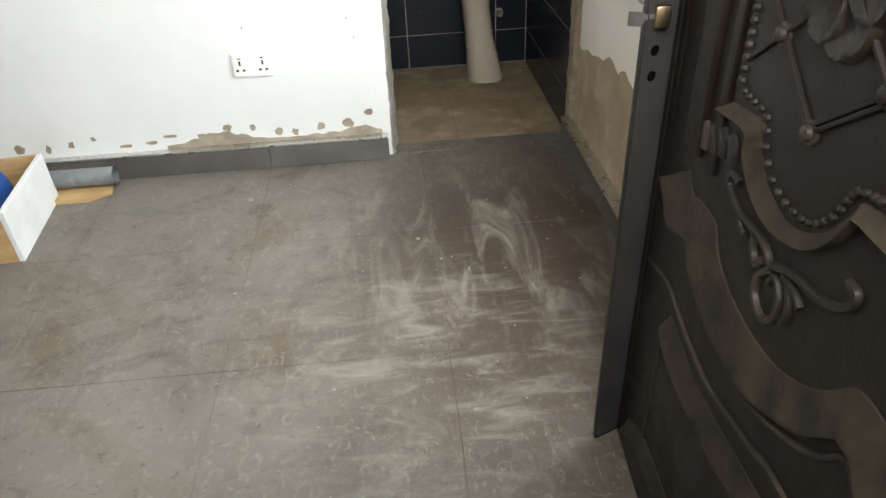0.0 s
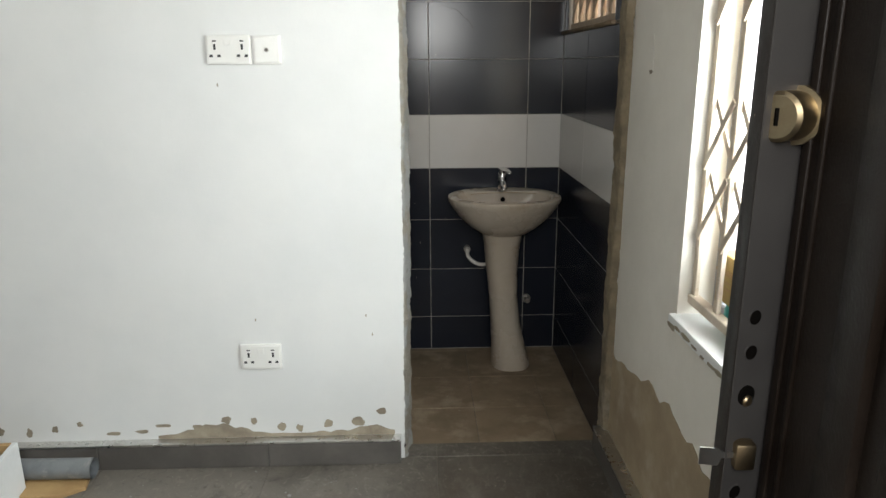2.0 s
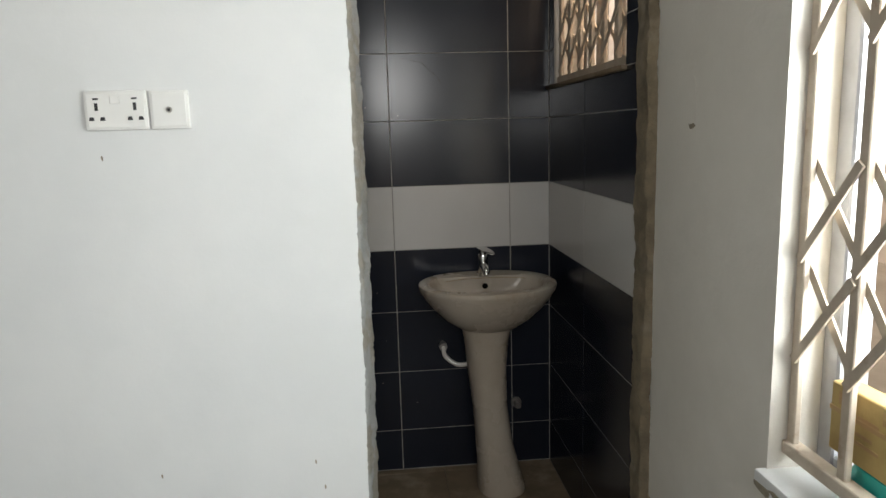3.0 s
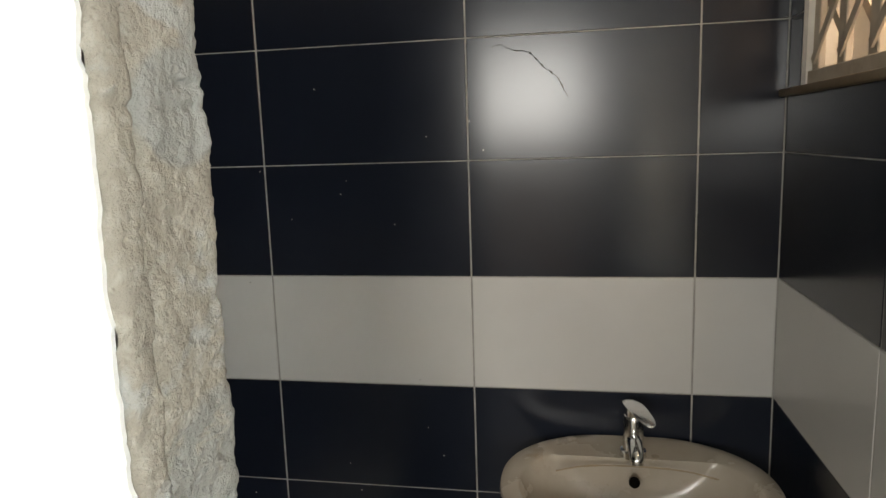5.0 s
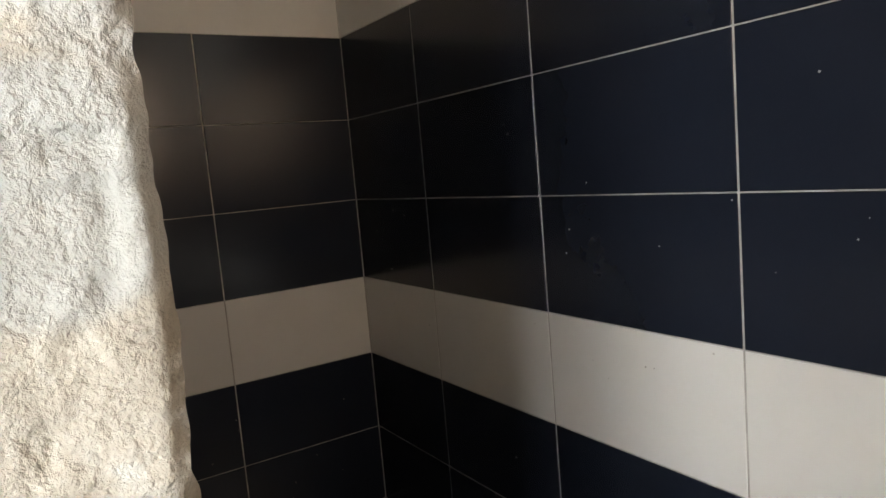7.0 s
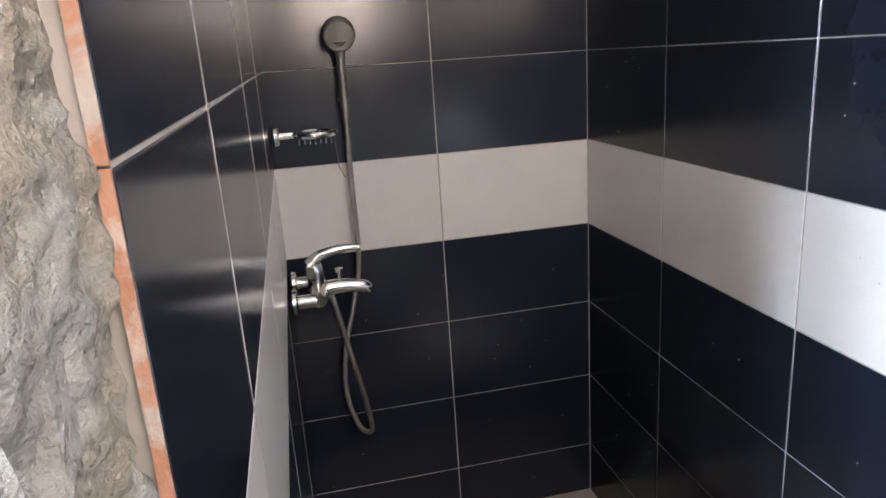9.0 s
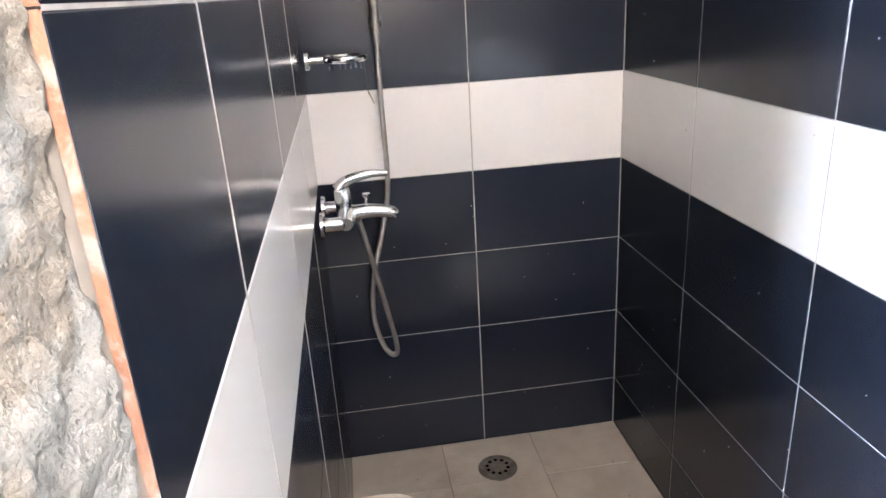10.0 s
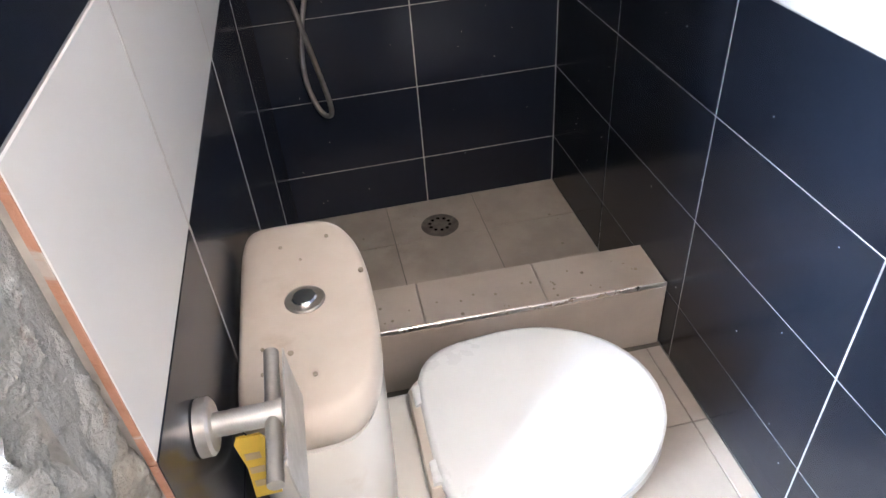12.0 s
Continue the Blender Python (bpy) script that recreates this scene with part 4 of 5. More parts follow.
inner = tube([(0, 0, 0), (-0.42, 0.004, 0)], 0.031, 26, bm, cap=False)
part("pipe", bm, M["pvc"], pipe)
board = thing("wood_offcut", "thin light wood offcut on the floor under a pipe", "board", at=(-1.20, 3.03, 0.001))
part("board", slab([(0.0, -0.02), (-0.02, 0.06), (-0.5, 0.05), (-0.5, -0.075), (-0.07, -0.07)], 2, 0.0, 0.016), M["wood"], board)
for i, (x, y, s) in enumerate(((-0.655, 2.867, 0.016), (-0.05, 2.52, 0.008), (-0.62, 2.3, 0.007), (-0.3, 1.86, 0.006), (-0.8, 2.75, 0.008), (0.05, 1.75, 0.007), (-0.5, 2.95, 0.007), (-0.35, 2.7, 0.006))):
    peb = thing("mortar_crumb", "small pale mortar crumb on the dusty floor", "rubble", group="mortar crumbs on the floor", at=(x, y, 0.0))
    part("crumb", loft([oval(0, 0, z * s, s * f, s * f * 0.7, 9, 2.0) for z, f in ((0, 0.9), (0.3, 1.0), (0.6, 0.7), (0.75, 0.3))]), M["raw_block"], peb)

# ---- things on the window sill ----
carton = thing("carton", "small brown printed carton standing on the window sill", "carton", at=(0.715, 2.46, WIN[2] + 0.004))
part("carton_body", box((-0.02, -0.085, 0.0), (0.02, 0.085, 0.12), 0.002, seg=1), M["cardboard"], carton)
part("tape", box((-0.0215, -0.086, 0.07), (0.0215, 0.086, 0.078)), M["wood"], carton)
for k, (y, z, w) in enumerate(((-0.05, 0.09, 0.03), (0.05, 0.086, 0.03), (0.0, 0.078, 0.055), (0.01, 0.05, 0.05), (0.0, 0.035, 0.06))):
    part("print_bar", box((-0.0208, y - w / 2, z), (-0.0202, y + w / 2, z + (0.022 if k < 2 else 0.006))), M["wood"], carton)
jar = thing("teal_bag", "teal plastic packet on the window sill beside a carton", "packet", at=(0.72, 2.42, WIN[2] + 0.004))
carton.location.z += 0.075
carton.location.x -= 0.0
part("packet", loft([oval(0, 0, z, 0.028 * f, 0.085 * f, 24, 3.0) for z, f in ((0.001, 0.85), (0.02, 1.0), (0.055, 1.0), (0.074, 0.9))]), M["teal"], jar)
bottle = thing("striped_bottle", "blue and lime striped plastic bottle lying on the sill", "bottle", at=(0.705, 2.285, WIN[2] + 0.036))
part("bottle", tube(smooth_line([(0.0, 0.07, 0), (0, 0.05, 0), (0, -0.06, 0), (0, -0.075, 0)], 4), [0.02] + [0.031] * 11 + [0.02], 20), M["blue"], bottle)
for y in (0.03, -0.01):
    part("stripe", tube([(0, y, 0), (0, y - 0.018, 0)], 0.0316, 20, cap=False), M["lime"], bottle)

# ---- embossed steel entry door, standing open ----
door = thing("entry_door", "dark brown embossed steel security door standing open", "door", at=(0.301, 0.718, 0.0))
door.rotation_euler.z = radians(-3.77)


def dp(y, z, out=0.0):
    return (-out, y - 0.7, z)


leaf = slab([(0.0, 0.0), (0.0, 0.927), (-0.056, 0.899), (-0.058, 0.909), (-0.05, 0.945), (0.045, 0.945), (0.045, 0.0)], 2, 0.012, 2.05)
part("leaf", leaf, M["door_steel"], door)


ROUND = ((-0.5, 0.0), (-0.46, 0.55), (-0.3, 0.92), (0.0, 1.0), (0.3, 0.92), (0.46, 0.55), (0.5, 0.0))
LEDGE = ((-0.5, 0.0), (-0.49, 0.22), (-0.2, 0.45), (0.30, 0.86), (0.40, 1.0), (0.46, 0.97), (0.5, 0.0))


def ribbon(pts, width, height, base=0.0, steps=6, profile=ROUND):
    """A raised moulding along a line in the door's plane."""
    line = [Vector((0, y, z)) for y, z in pts]
    line = smooth_line(line, steps) if steps else line
    rings = []
    for i, p in enumerate(line):
        d = (line[min(i + 1, len(line) - 1)] - line[max(i - 1, 0)]).normalized()
        w = Vector((1, 0, 0)).cross(d)
        ring = []
        for u, h in profile:
            q = p + w * (u * width)
            ring.append(dp(q.y, q.z, base + h * height - (0.002 if h == 0 else 0)))
        rings.append(ring)
    return loft(rings)


def mirrored(pts, c=0.975):
    """The line and its mirror image about the leaf's middle."""
    return pts + [(2 * c - y, z) for y, z in reversed(pts)]


def ledge(upper, lower, height, c=0.975):
    """A dust-catching ledge between two lines of the leaf's face, rising from the upper line to a proud lower rim; it goes on mirrored about c."""
    def both(pts):
        return smooth_line([Vector((0, y, z)) for y, z in mirrored(pts, c)], 5)

    rings = []
    for a, b in zip(both(upper), both(lower)):
        ring = []
        for f, h in ((-0.04, -0.15), (0.0, 0.12), (0.35, 0.42), (0.78, 0.86), (0.9, 1.0), (0.97, 0.97), (1.03, 0.5), (1.06, -0.15)):
            q = a.lerp(b, f)
            ring.append(dp(q.y, q.z, h * height))
        rings.append(ring)
    return loft(rings)


for nm, y0, y1, out in (("stile", 1.602, 1.618, 0.004), ("channel_bead", 1.574, 1.582, 0.004), ("stile_bead", 1.440, 1.494, 0.011), ("inner_stile", 1.384, 1.406, 0.006)):
    part(nm, box(dp(y0, 0.80 if nm != "stile" else 0.03, out), (0.001, y1 - 0.7, 2.03), 0.002, seg=2), M["door_steel"], door)
outer_up = [(1.475, 0.762), (1.446, 0.738), (1.413, 0.744), (1.352, 0.744), (1.337, 0.722), (1.305, 0.698), (1.25, 0.684), (1.188, 0.682), (1.131, 0.691), (1.077, 0.715), (1.037, 0.747), (1.006, 0.783), (0.985, 0.790)]
outer_lo = [(1.565, 0.701), (1.524, 0.677), (1.505, 0.650), (1.415, 0.673), (1.389, 0.645), (1.343, 0.623), (1.28, 0.608), (1.212, 0.61), (1.141, 0.624), (1.072, 0.659), (1.028, 0.69), (0.991, 0.73), (0.980, 0.734)]
part("outer_moulding", ledge(outer_up, outer_lo, 0.016), M["door_dust"], door, "dusty raised curved moulding", angle=30)
part("outer_rib", ribbon(mirrored([(1.52, 0.636), (1.419, 0.655), (1.381, 0.63), (1.314, 0.61), (1.238, 0.596), (1.167, 0.600), (1.114, 0.618), (1.049, 0.651), (1.008, 0.683), (0.985, 0.712)]), 0.010, 0.006), M["door_relief"], door)
inner_up = [(1.372, 0.913), (1.286, 0.923), (1.283, 0.901), (1.261, 0.876), (1.236, 0.861), (1.196, 0.852), (1.16, 0.858), (1.128, 0.874), (1.104, 0.898), (1.086, 0.925), (1.076, 0.940), (1.031, 0.944)]
inner_lo = [(1.405, 0.89), (1.313, 0.901), (1.302, 0.877), (1.277, 0.853), (1.245, 0.837), (1.199, 0.832), (1.153, 0.842), (1.121, 0.858), (1.094, 0.884), (1.075, 0.918), (1.066, 0.926), (1.022, 0.926)]
part("inner_moulding", ledge(inner_up, inner_lo, 0.013), M["door_dust"], door, "dusty raised inner moulding", angle=30)
lower_up = [(1.444, 0.505), (1.396, 0.497), (1.312, 0.487), (1.223, 0.494), (1.141, 0.507), (1.08, 0.516), (1.0, 0.540)]
lower_lo = [(1.462, 0.458), (1.434, 0.435), (1.385, 0.430), (1.314, 0.428), (1.241, 0.436), (1.177, 0.446), (1.01, 0.490)]
part("lower_moulding", ledge(lower_up, lower_lo, 0.013), M["door_dust"], door, angle=30)
part("lower_rib", ribbon(mirrored([(1.582, 0.522), (1.477, 0.545), (1.429, 0.536), (1.355, 0.523), (1.269, 0.52), (1.202, 0.535), (1.121, 0.554), (1.068, 0.571)]), 0.010, 0.006), M["door_relief"], door)
part("panel_edge", ribbon([(1.461, 0.49), (1.463, 0.33), (1.465, 0.174)], 0.006, 0.004), M["door_relief"], door)
foot_up = [(1.56, 0.12), (1.479, 0.165), (1.405, 0.180), (1.352, 0.182), (1.2, 0.186)]
foot_lo = [(1.585, 0.05), (1.52, 0.10), (1.43, 0.125), (1.352, 0.128), (1.2, 0.132)]
part("foot_moulding", ledge(foot_up, foot_lo, 0.012), M["door_dust"], door, angle=30)
scrolls = [[(1.307, 0.832), (1.331, 0.834), (1.334, 0.818), (1.319, 0.809), (1.291, 0.80), (1.243, 0.803), (1.211, 0.801), (1.191, 0.791), (1.163, 0.804), (1.131, 0.814), (1.098, 0.818), (1.063, 0.832), (1.044, 0.851), (1.045, 0.864), (1.06, 0.865)],
           [(1.188, 0.785), (1.21, 0.761), (1.21, 0.735), (1.184, 0.721), (1.161, 0.734), (1.155, 0.763), (1.174, 0.784), (1.186, 0.770)],
           [(1.16, 0.798), (1.134, 0.796), (1.116, 0.787)], [(1.243, 0.803), (1.236, 0.778), (1.222, 0.770), (1.212, 0.782)], [(1.15, 0.80), (1.135, 0.770), (1.14, 0.745)],
           [(1.29, 0.80), (1.275, 0.786), (1.262, 0.785)]]
for sc in scrolls:
    part("scroll", ribbon(sc, 0.011, 0.007), M["door_relief"], door)
    part("scroll", ribbon([(2 * 0.975 - y, z) for y, z in sc], 0.011, 0.007), M["door_relief"], door)
for y, z in ((1.434, 0.840), (1.401, 0.850), (1.375, 0.857), (1.345, 0.861)):
    part("leaf_relief", ribbon([(y + 0.010, z + 0.014), (y, z), (y - 0.004, z - 0.020)], 0.020, 0.008), M["door_relief"], door)
beads = bmesh.new()
edge_line = smooth_line([Vector((0, y, z)) for y, z in mirrored([(1.349, 0.936), (1.319, 0.935), (1.280, 0.932), (1.267, 0.902), (1.236, 0.876), (1.198, 0.869), (1.161, 0.871), (1.133, 0.883), (1.112, 0.904), (1.098, 0.930), (1.088, 0.945), (1.066, 0.952), (1.036, 0.954)])], 2)
for p in edge_line:
    tube([dp(p.y, p.z, -0.001), dp(p.y, p.z, 0.004), dp(p.y, p.z, 0.006)], [0.0052, 0.0045, 0.002], 7, beads)
for k in range(75):
    z = 0.945 + 0.0145 * k
    tube([dp(1.362, z, -0.001), dp(1.362, z, 0.005), dp(1.362, z, 0.007)], [0.0058, 0.005, 0.002], 7, beads)
tagged(part("bead_row", beads, M["door_relief"], door, "row of small raised beads"), kind="stuff")
nodes = [(1.285, 1.025), (1.187, 0.956), (1.288, 1.178), (1.09, 1.035), (1.09, 1.178), (1.187, 1.25), (1.285, 1.325), (1.09, 1.325), (0.985, 0.965), (0.985, 1.105)]
for y, z in nodes:
    part("stud", tube([dp(y, z, -0.002), dp(y, z, 0.004), dp(y, z, 0.0045), dp(y, z, 0.010), dp(y, z, 0.013)], [0.014, 0.013, 0.009, 0.008, 0.003], 16), M["door_relief"], door)
lattice = []
for y, z in nodes:
    for dy, dz in ((-0.103, 0.0745), (0.103, 0.0745), (0.103, -0.0745), (-0.103, -0.0745)):
        q = (min(max(y + dy, 0.9), 1.352), z + dz * (abs(min(max(y + dy, 0.9), 1.352) - y) / 0.103))
        if math.hypot(q[0] - 1.187, q[1] - 1.105) < 0.02:
            q = (y + dy * 0.45, z + dz * 0.45)
        if q[1] > 0.95:
            lattice.append(((y, z), q))
for a, b in lattice:
    m = ((a[0] + b[0]) / 2, (a[1] + b[1]) / 2)
    part("strap", ribbon([a, m, b], 0.007, 0.005, steps=2), M["door_steel"], door)
for k in range(5):
    t = 2 * math.pi * k / 5 + 0.45
    c, sn = math.cos(t), math.sin(t)
    rings = []
    for i in range(11):
        f = i / 10
        w = 0.006 + 0.040 * math.sin(math.pi * min(1.0, 0.18 + 0.70 * f)) ** 1.4 * (1.0 if f < 0.75 else math.sqrt(max(0.0, 1 - ((f - 0.75) / 0.27) ** 2)))
        ring = []
        for q in range(13):
            u = q / 6 - 1
            edge = max(abs(u), f * 0.98 if f > 0.5 else 0.0)
            o = 0.004 + 0.008 * edge ** 2 - 0.004 * math.exp(-(u / 0.12) ** 2) + 0.0012 * math.cos(u * 9)
            if q in (0, 12) or i == 10:
                o = -0.001
            yy, zz = 1.187 + (0.010 + 0.066 * f) * c - sn * w * u, 1.105 + (0.010 + 0.066 * f) * sn + c * w * u
            ring.append(dp(yy, zz, o))
        rings.append(ring)
    part("petal", loft(rings), M["door_relief"], door, angle=70)
part("flower_boss", tube([dp(1.187, 1.105, 0), dp(1.187, 1.105, 0.010), dp(1.187, 1.105, 0.014)], [0.014, 0.012, 0.004], 14), M["door_relief"], door)

# lock face: keyholes, latch, cylinder
ln = Vector((0.44, -0.897, 0)).normalized()


def lock_at(f, z, out=0.0):
    """A point on the slanting lock face, f from its back edge to its lip."""
    p = Vector((-0.056 * f, 0.927 - 0.028 * f, z))
    return p + ln * out


part("lock_face", box((-0.0305, -0.001, 0.02), (0.0305, 0.001, 2.04)), M["lit_door_edge"], door, "flat grey-brown lock edge")
lf = bpy.context.scene.objects["lock_face"]
lf.matrix_basis = Matrix.Translation(lock_at(0.5, 0.0, 0.0008)) @ Matrix.Rotation(math.atan2(0.028, 0.056), 4, "Z")
for z in (1.125, 1.083, 0.903, 0.862):
    part("keyhole", disc(lock_at(0.66, z, 0.0012), ln, 0.0085, 0.0022, 18), M["black_hole"], door)
    part("keyhole_rim", tube([lock_at(0.66, z, 0.001) + Vector((0, 0, 0)), lock_at(0.66, z, 0.0028)], 0.0098, 18), M["lit_door_edge"], door)
for z in (1.03,):
    part("latch_slot", disc(lock_at(0.66, z, 0.0012), ln, 0.012, 0.003, 18), M["black_hole"], door)
    part("latch_bolt", disc(lock_at(0.66, z - 0.006, 0.002), ln, 0.007, 0.006, 14, bevel=0.002), M["brass"], door, "worn brass latch")
cyl = part("key_cylinder", box((-0.012, -0.010, -0.017), (0.012, 0.010, 0.017), 0.004), M["brass"], door, "brass key cylinder")
cyl.matrix_basis = Matrix.Translation(lock_at(0.66, 0.957, 0.008))
part("key", slab([(-0.052, -0.012), (-0.03, -0.014), (-0.026, -0.004), (-0.008, -0.003), (-0.008, 0.003), (-0.026, 0.004), (-0.03, 0.008), (-0.052, 0.010)], 1, -0.001, 0.001), M["trim_metal"], door, "small steel key left in the lock").matrix_basis = Matrix.Translation(lock_at(0.66, 0.957, 0.01))
dn = Vector((-0.80, -0.60, 0)).normalized()
d0 = lock_at(0.2, 1.345, 0.0)
dead = part("deadlock", tube([d0 - dn * 0.01, d0 + dn * 0.006, d0 + dn * 0.007, d0 + dn * 0.036, d0 + dn * 0.040], [0.031, 0.031, 0.026, 0.026, 0.022], 28), M["brass"], door, "round nickel and brass deadlock cylinder")
part("key_slot", box((-0.002, -0.003, -0.009), (0.002, 0.003, 0.009)), M["black_hole"], dead).matrix_basis = Matrix.Translation(d0 + dn * 0.039)

frame_in = thing("door_frame", "dark brown steel door frame in the entry wall", "door frame", kind="structure", at=(0, 0.62, 0))
for lo, hi in (((0.348, 0, -0.005), (0.365, 0.13, 2.1)), ((-0.665, 0, -0.005), (-0.62, 0.13, 2.1)), ((-0.619, 0, 2.055), (0.347, 0.13, 2.1))):
    part("frame_post", box(lo, hi, 0.003, seg=1), M["door_steel"], frame_in)

# ---- tiles, piece by piece ----
G = 0.0016


def wall_tile(axis, face, back, u0, u1, z0, z1, parent, white):
    lo, hi = [u0 + 1.15 * G, z0 + 0.75 * G], [u1 - 1.15 * G, z1 - 0.75 * G]
    lo.insert(axis, min(face, back))
    hi.insert(axis, max(face, back))
    part("tile", box(lo, hi, 0.0011, seg=1), M["cream_tile"] if white else M["navy_tile"], parent)


def tile_wall(parent, axis, face, back, joints, holes=()):
    for k, (z0, z1) in enumerate(zip(ROWS_Z, ROWS_Z[1:])):
        for u0, u1 in zip(joints, joints[1:]):
            pieces = [(u0, u1, z0, z1)]
            for h in holes:
                cut = []
                for a, b, c, d in pieces:
                    if a >= h[1] - 0.005 or b <= h[0] + 0.005 or c >= h[3] - 0.005 or d <= h[2] + 0.005:
                        cut.append((a, b, c, d))
                        continue
                    if c < h[2] - 0.01:
                        cut.append((a, b, c, h[2]))
                    if d > h[3] + 0.01:
                        cut.append((a, b, h[3], d))
                    m0, m1 = max(c, h[2]), min(d, h[3])
                    if a < h[0] - 0.01:
                        cut.append((a, h[0], m0, m1))
                    if b > h[1] + 0.01:
                        cut.append((h[1], b, m0, m1))
                pieces = cut
            for a, b, c, d in pieces:
                wall_tile(axis, face, back, a, b, c, d, parent, k == 4)


tile_wall(wall_bath_back, 1, YB - 0.001, YB + 0.005, [XF, -1.395, -0.93, -0.465, 0.0, 0.465, XR])
tile_wall(wall_shower, 0, XF, XF - 0.006, [TL, 3.748, YB - 0.001])
tile_wall(wall_cross, 1, TL, TL - 0.006, [XF - 0.01, -1.418, -0.953, -0.488, -0.185])
tile_wall(wall_east, 0, XR, XR + 0.006, [3.272, 3.727, YB - 0.001], [(BWIN[0], BWIN[1], BWIN[2], 2.0)])
for z0, z1 in zip(ROWS_Z, ROWS_Z[1:]):
    part("tile_edge", box((-0.1885, TL - 0.0058, z0 + 0.0006), (-0.1855, TL - 0.0006, z1 - 0.0006)), M["terracotta"], wall_cross, "orange unglazed tile edge smeared with mortar")
for x in (-0.488, -0.953, -1.418):
    part("grout_line", box((x - 0.0023, TL - 0.004, 0.0), (x + 0.0023, TL + 0.0005, 1.92)), M["grout"], wall_cross)
part("upper_plaster", box((XF, TL - 0.009, 1.9265), (-0.19, TL + 0.001, H)), M["ceiling_paint"], wall_cross, "cream painted plaster above the tiles")
part("upper_plaster", box((XF + 0.002, YB - 0.004, 1.9265), (XR - 0.002, YB + 0.005, H)), M["ceiling_paint"], wall_bath_back, "cream painted plaster above the tiles")
part("upper_plaster", box((XF - 0.005, TL + 0.002, 1.9265), (XF + 0.001, YB - 0.005, H)), M["ceiling_paint"], wall_shower, "cream painted plaster above the tiles")

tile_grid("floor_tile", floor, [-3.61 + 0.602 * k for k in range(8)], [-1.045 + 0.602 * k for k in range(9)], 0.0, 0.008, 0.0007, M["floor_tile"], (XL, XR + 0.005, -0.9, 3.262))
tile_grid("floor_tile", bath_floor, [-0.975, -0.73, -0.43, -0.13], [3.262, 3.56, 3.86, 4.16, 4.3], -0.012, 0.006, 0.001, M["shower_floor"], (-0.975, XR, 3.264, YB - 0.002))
# doorway side: same tiles, dust and dimness carried by the browner colour
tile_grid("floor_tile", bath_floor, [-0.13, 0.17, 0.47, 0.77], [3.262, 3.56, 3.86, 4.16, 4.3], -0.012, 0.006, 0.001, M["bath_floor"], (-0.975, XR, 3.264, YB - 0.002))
tile_grid("shower_tile", bath_floor, [XF, -1.60, -1.30, -1.14], [TL, 3.6, 3.9, YB], -0.008, 0.004, 0.001, M["shower_tile"], (XF + 0.002, -1.155, TL + 0.001, YB - 0.002))

part("grout_bed", box((XR + 0.0012, 3.274, -0.012), (XR + 0.0085, YB, BWIN[2] - 0.012)), M["grout"], wall_east, "pale grout between the tiles")
part("grout_bed", box((XR + 0.0012, 3.274, BWIN[2] - 0.0118), (XR + 0.0085, BWIN[0], H)), M["grout"], wall_east)
part("grout_bed", box((XR + 0.0012, BWIN[1], BWIN[2] - 0.0118), (XR + 0.0085, YB, H)), M["grout"], wall_east)

crack_line = [(0.055, 1.652), (0.075, 1.656), (0.095, 1.645), (0.127, 1.640), (0.142, 1.628), (0.165, 1.605), (0.185, 1.590), (0.200, 1.565), (0.210, 1.545)]
cpts = smooth_line([(x, YB - 0.0012, z) for x, z in crack_line], 6)
cpts = [p + Vector((0, 0, 0.0035 * noise.noise(p * 90))) for p in cpts]
part("crack", tube(cpts, [0.0004 + 0.0034 * max(0.0, noise.noise(p * 150)) for p in cpts], 6), M["black_hole"], wall_bath_back, "thin dark jagged crack across a tile")
specks = bmesh.new()
for i in range(70):
    x, z = random.uniform(-1.7, 0.1), random.uniform(0.05, 1.6)
    r = random.uniform(0.0008, 0.0022)
    disc((x, YB - 0.0008, z), (0, -1, 0), r, 0.0009, 7, specks)
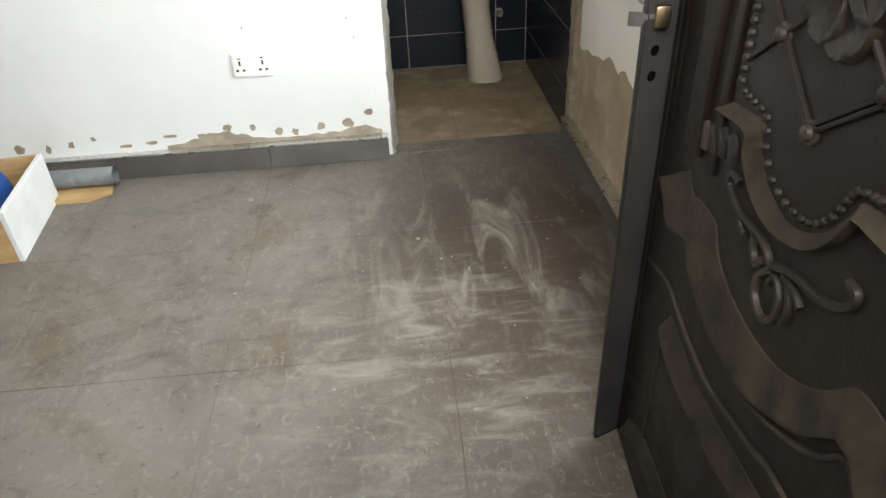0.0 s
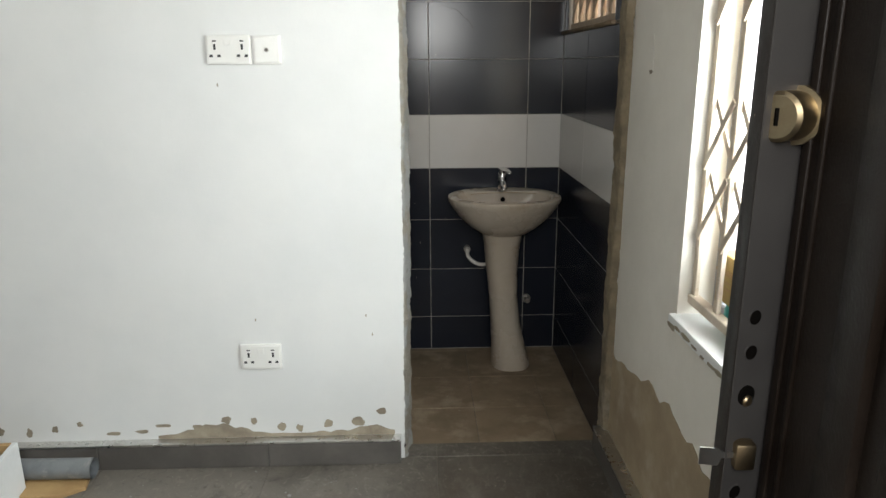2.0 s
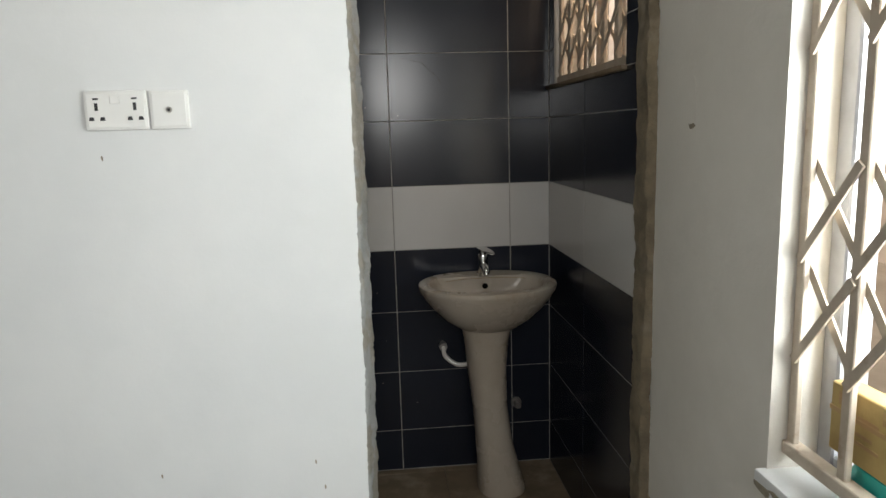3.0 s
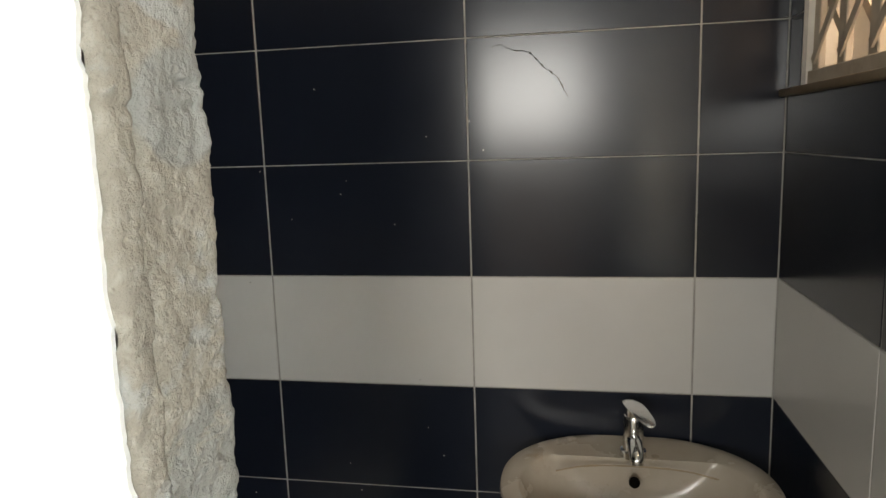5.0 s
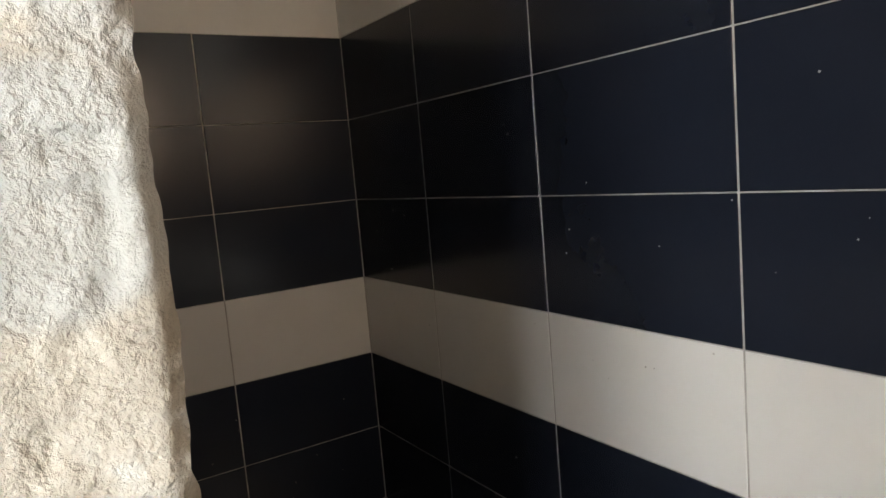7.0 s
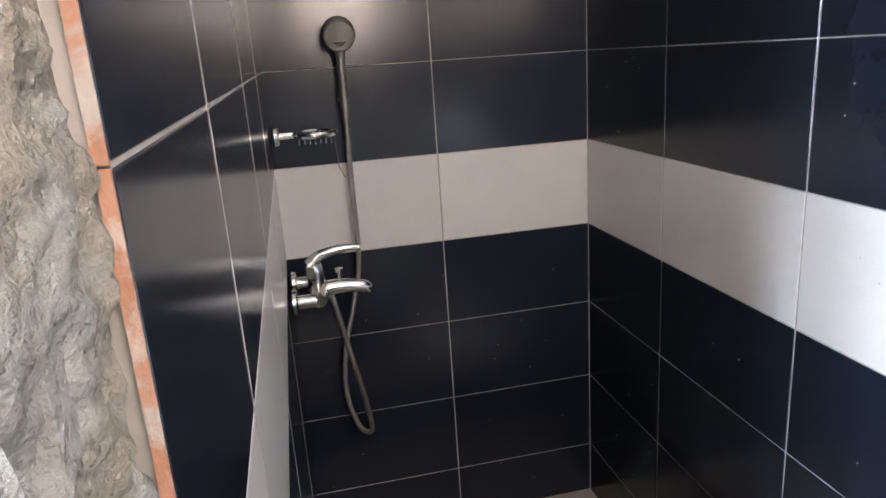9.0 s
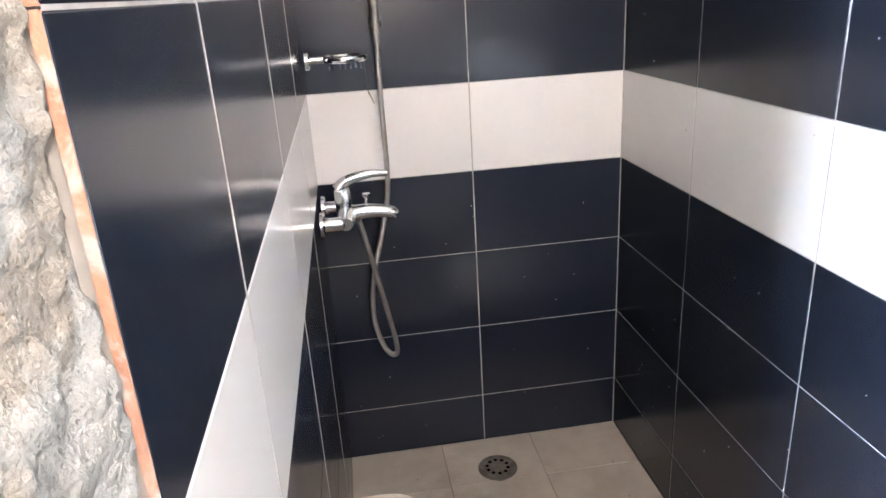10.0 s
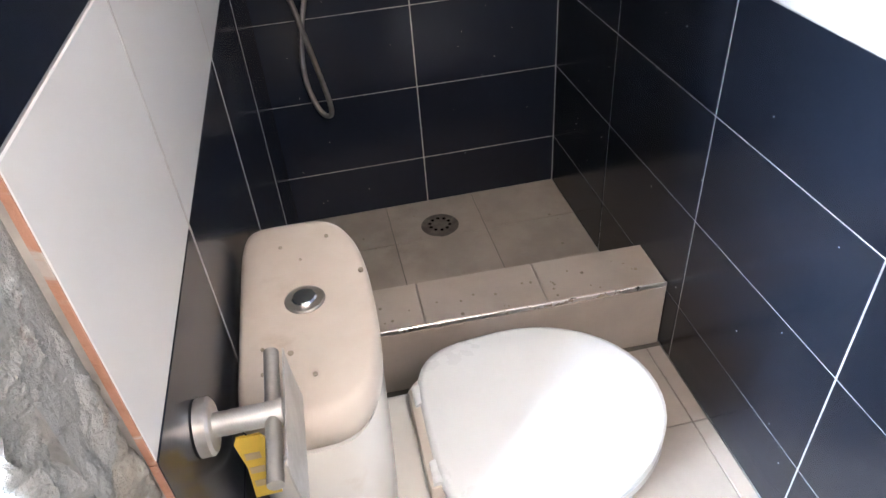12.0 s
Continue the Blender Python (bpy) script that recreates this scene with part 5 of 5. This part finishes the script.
for i in range(26):
    disc((XF - 0.0003, random.uniform(3.35, 4.15), random.uniform(0.02, 0.9)), (1, 0, 0), random.uniform(0.0007, 0.0017), 0.0009, 7, specks)
tagged(part("paint_specks", specks, M["grout"], wall_bath_back, "tiny pale paint specks on the tiles"), kind="stuff")
dirt = bmesh.new()
for i in range(26):
    x, y = random.uniform(-1.78, -1.2), random.uniform(3.33, 4.17)
    disc((x, y, -0.0084), (0.1, 0.05, 1), random.uniform(0.0015, 0.005), 0.0012, 7, dirt)
for i in range(26):
    disc((random.uniform(-1.12, -0.99), random.uniform(3.5, 4.18), 0.1895), (0.1, 0.05, 1), random.uniform(0.0015, 0.005), 0.0012, 7, dirt)
for i in range(40):
    disc((random.uniform(-0.95, 0.5), random.uniform(3.35, 4.17), -0.0124), (0.1, 0.05, 1), random.uniform(0.0015, 0.005), 0.0012, 7, dirt)
tagged(part("floor_dirt", dirt, M["scar"], bath_floor, "scattered brown dirt crumbs"), kind="stuff")
crumbs = bmesh.new()
for i in range(240):
    x, y = random.uniform(-1.9, 0.55), random.uniform(1.3, 3.12)
    s = random.uniform(0.0012, 0.004)
    loft([oval(x, y, z * s, s * f, s * f * 0.7, 6, 2.0) for z, f in ((0, 0.9), (0.5, 1.0), (0.9, 0.4))], crumbs)
tagged(part("grit", crumbs, M["raw_block"], floor, "pale grit scattered over the floor"), kind="stuff")
part("wall_mark", slab(blotch(2.965, 1.425, 0.018, 0.045, 3.3), 0, XR + 0.0068, XR + 0.009), M["side_paint"], wall_east, "faint patched mark on the paint")
part("wall_chip", slab(blotch(2.968, 1.375, 0.014, 0.006, 5.1), 0, XR + 0.0062, XR + 0.009), M["scar"], wall_east, "small dark chip")

for ob in wall_cross.children:
    if ob.name.split(".")[0] in ("tile", "tile_backing", "tile_edge", "grout_line", "upper_plaster"):
        for v in ob.data.vertices:
            if v.co.y > WB - 0.01:
                v.co.y += SKEW * (-0.15 - v.co.x)
                v.co.z -= DROP * (v.co.x - XF)
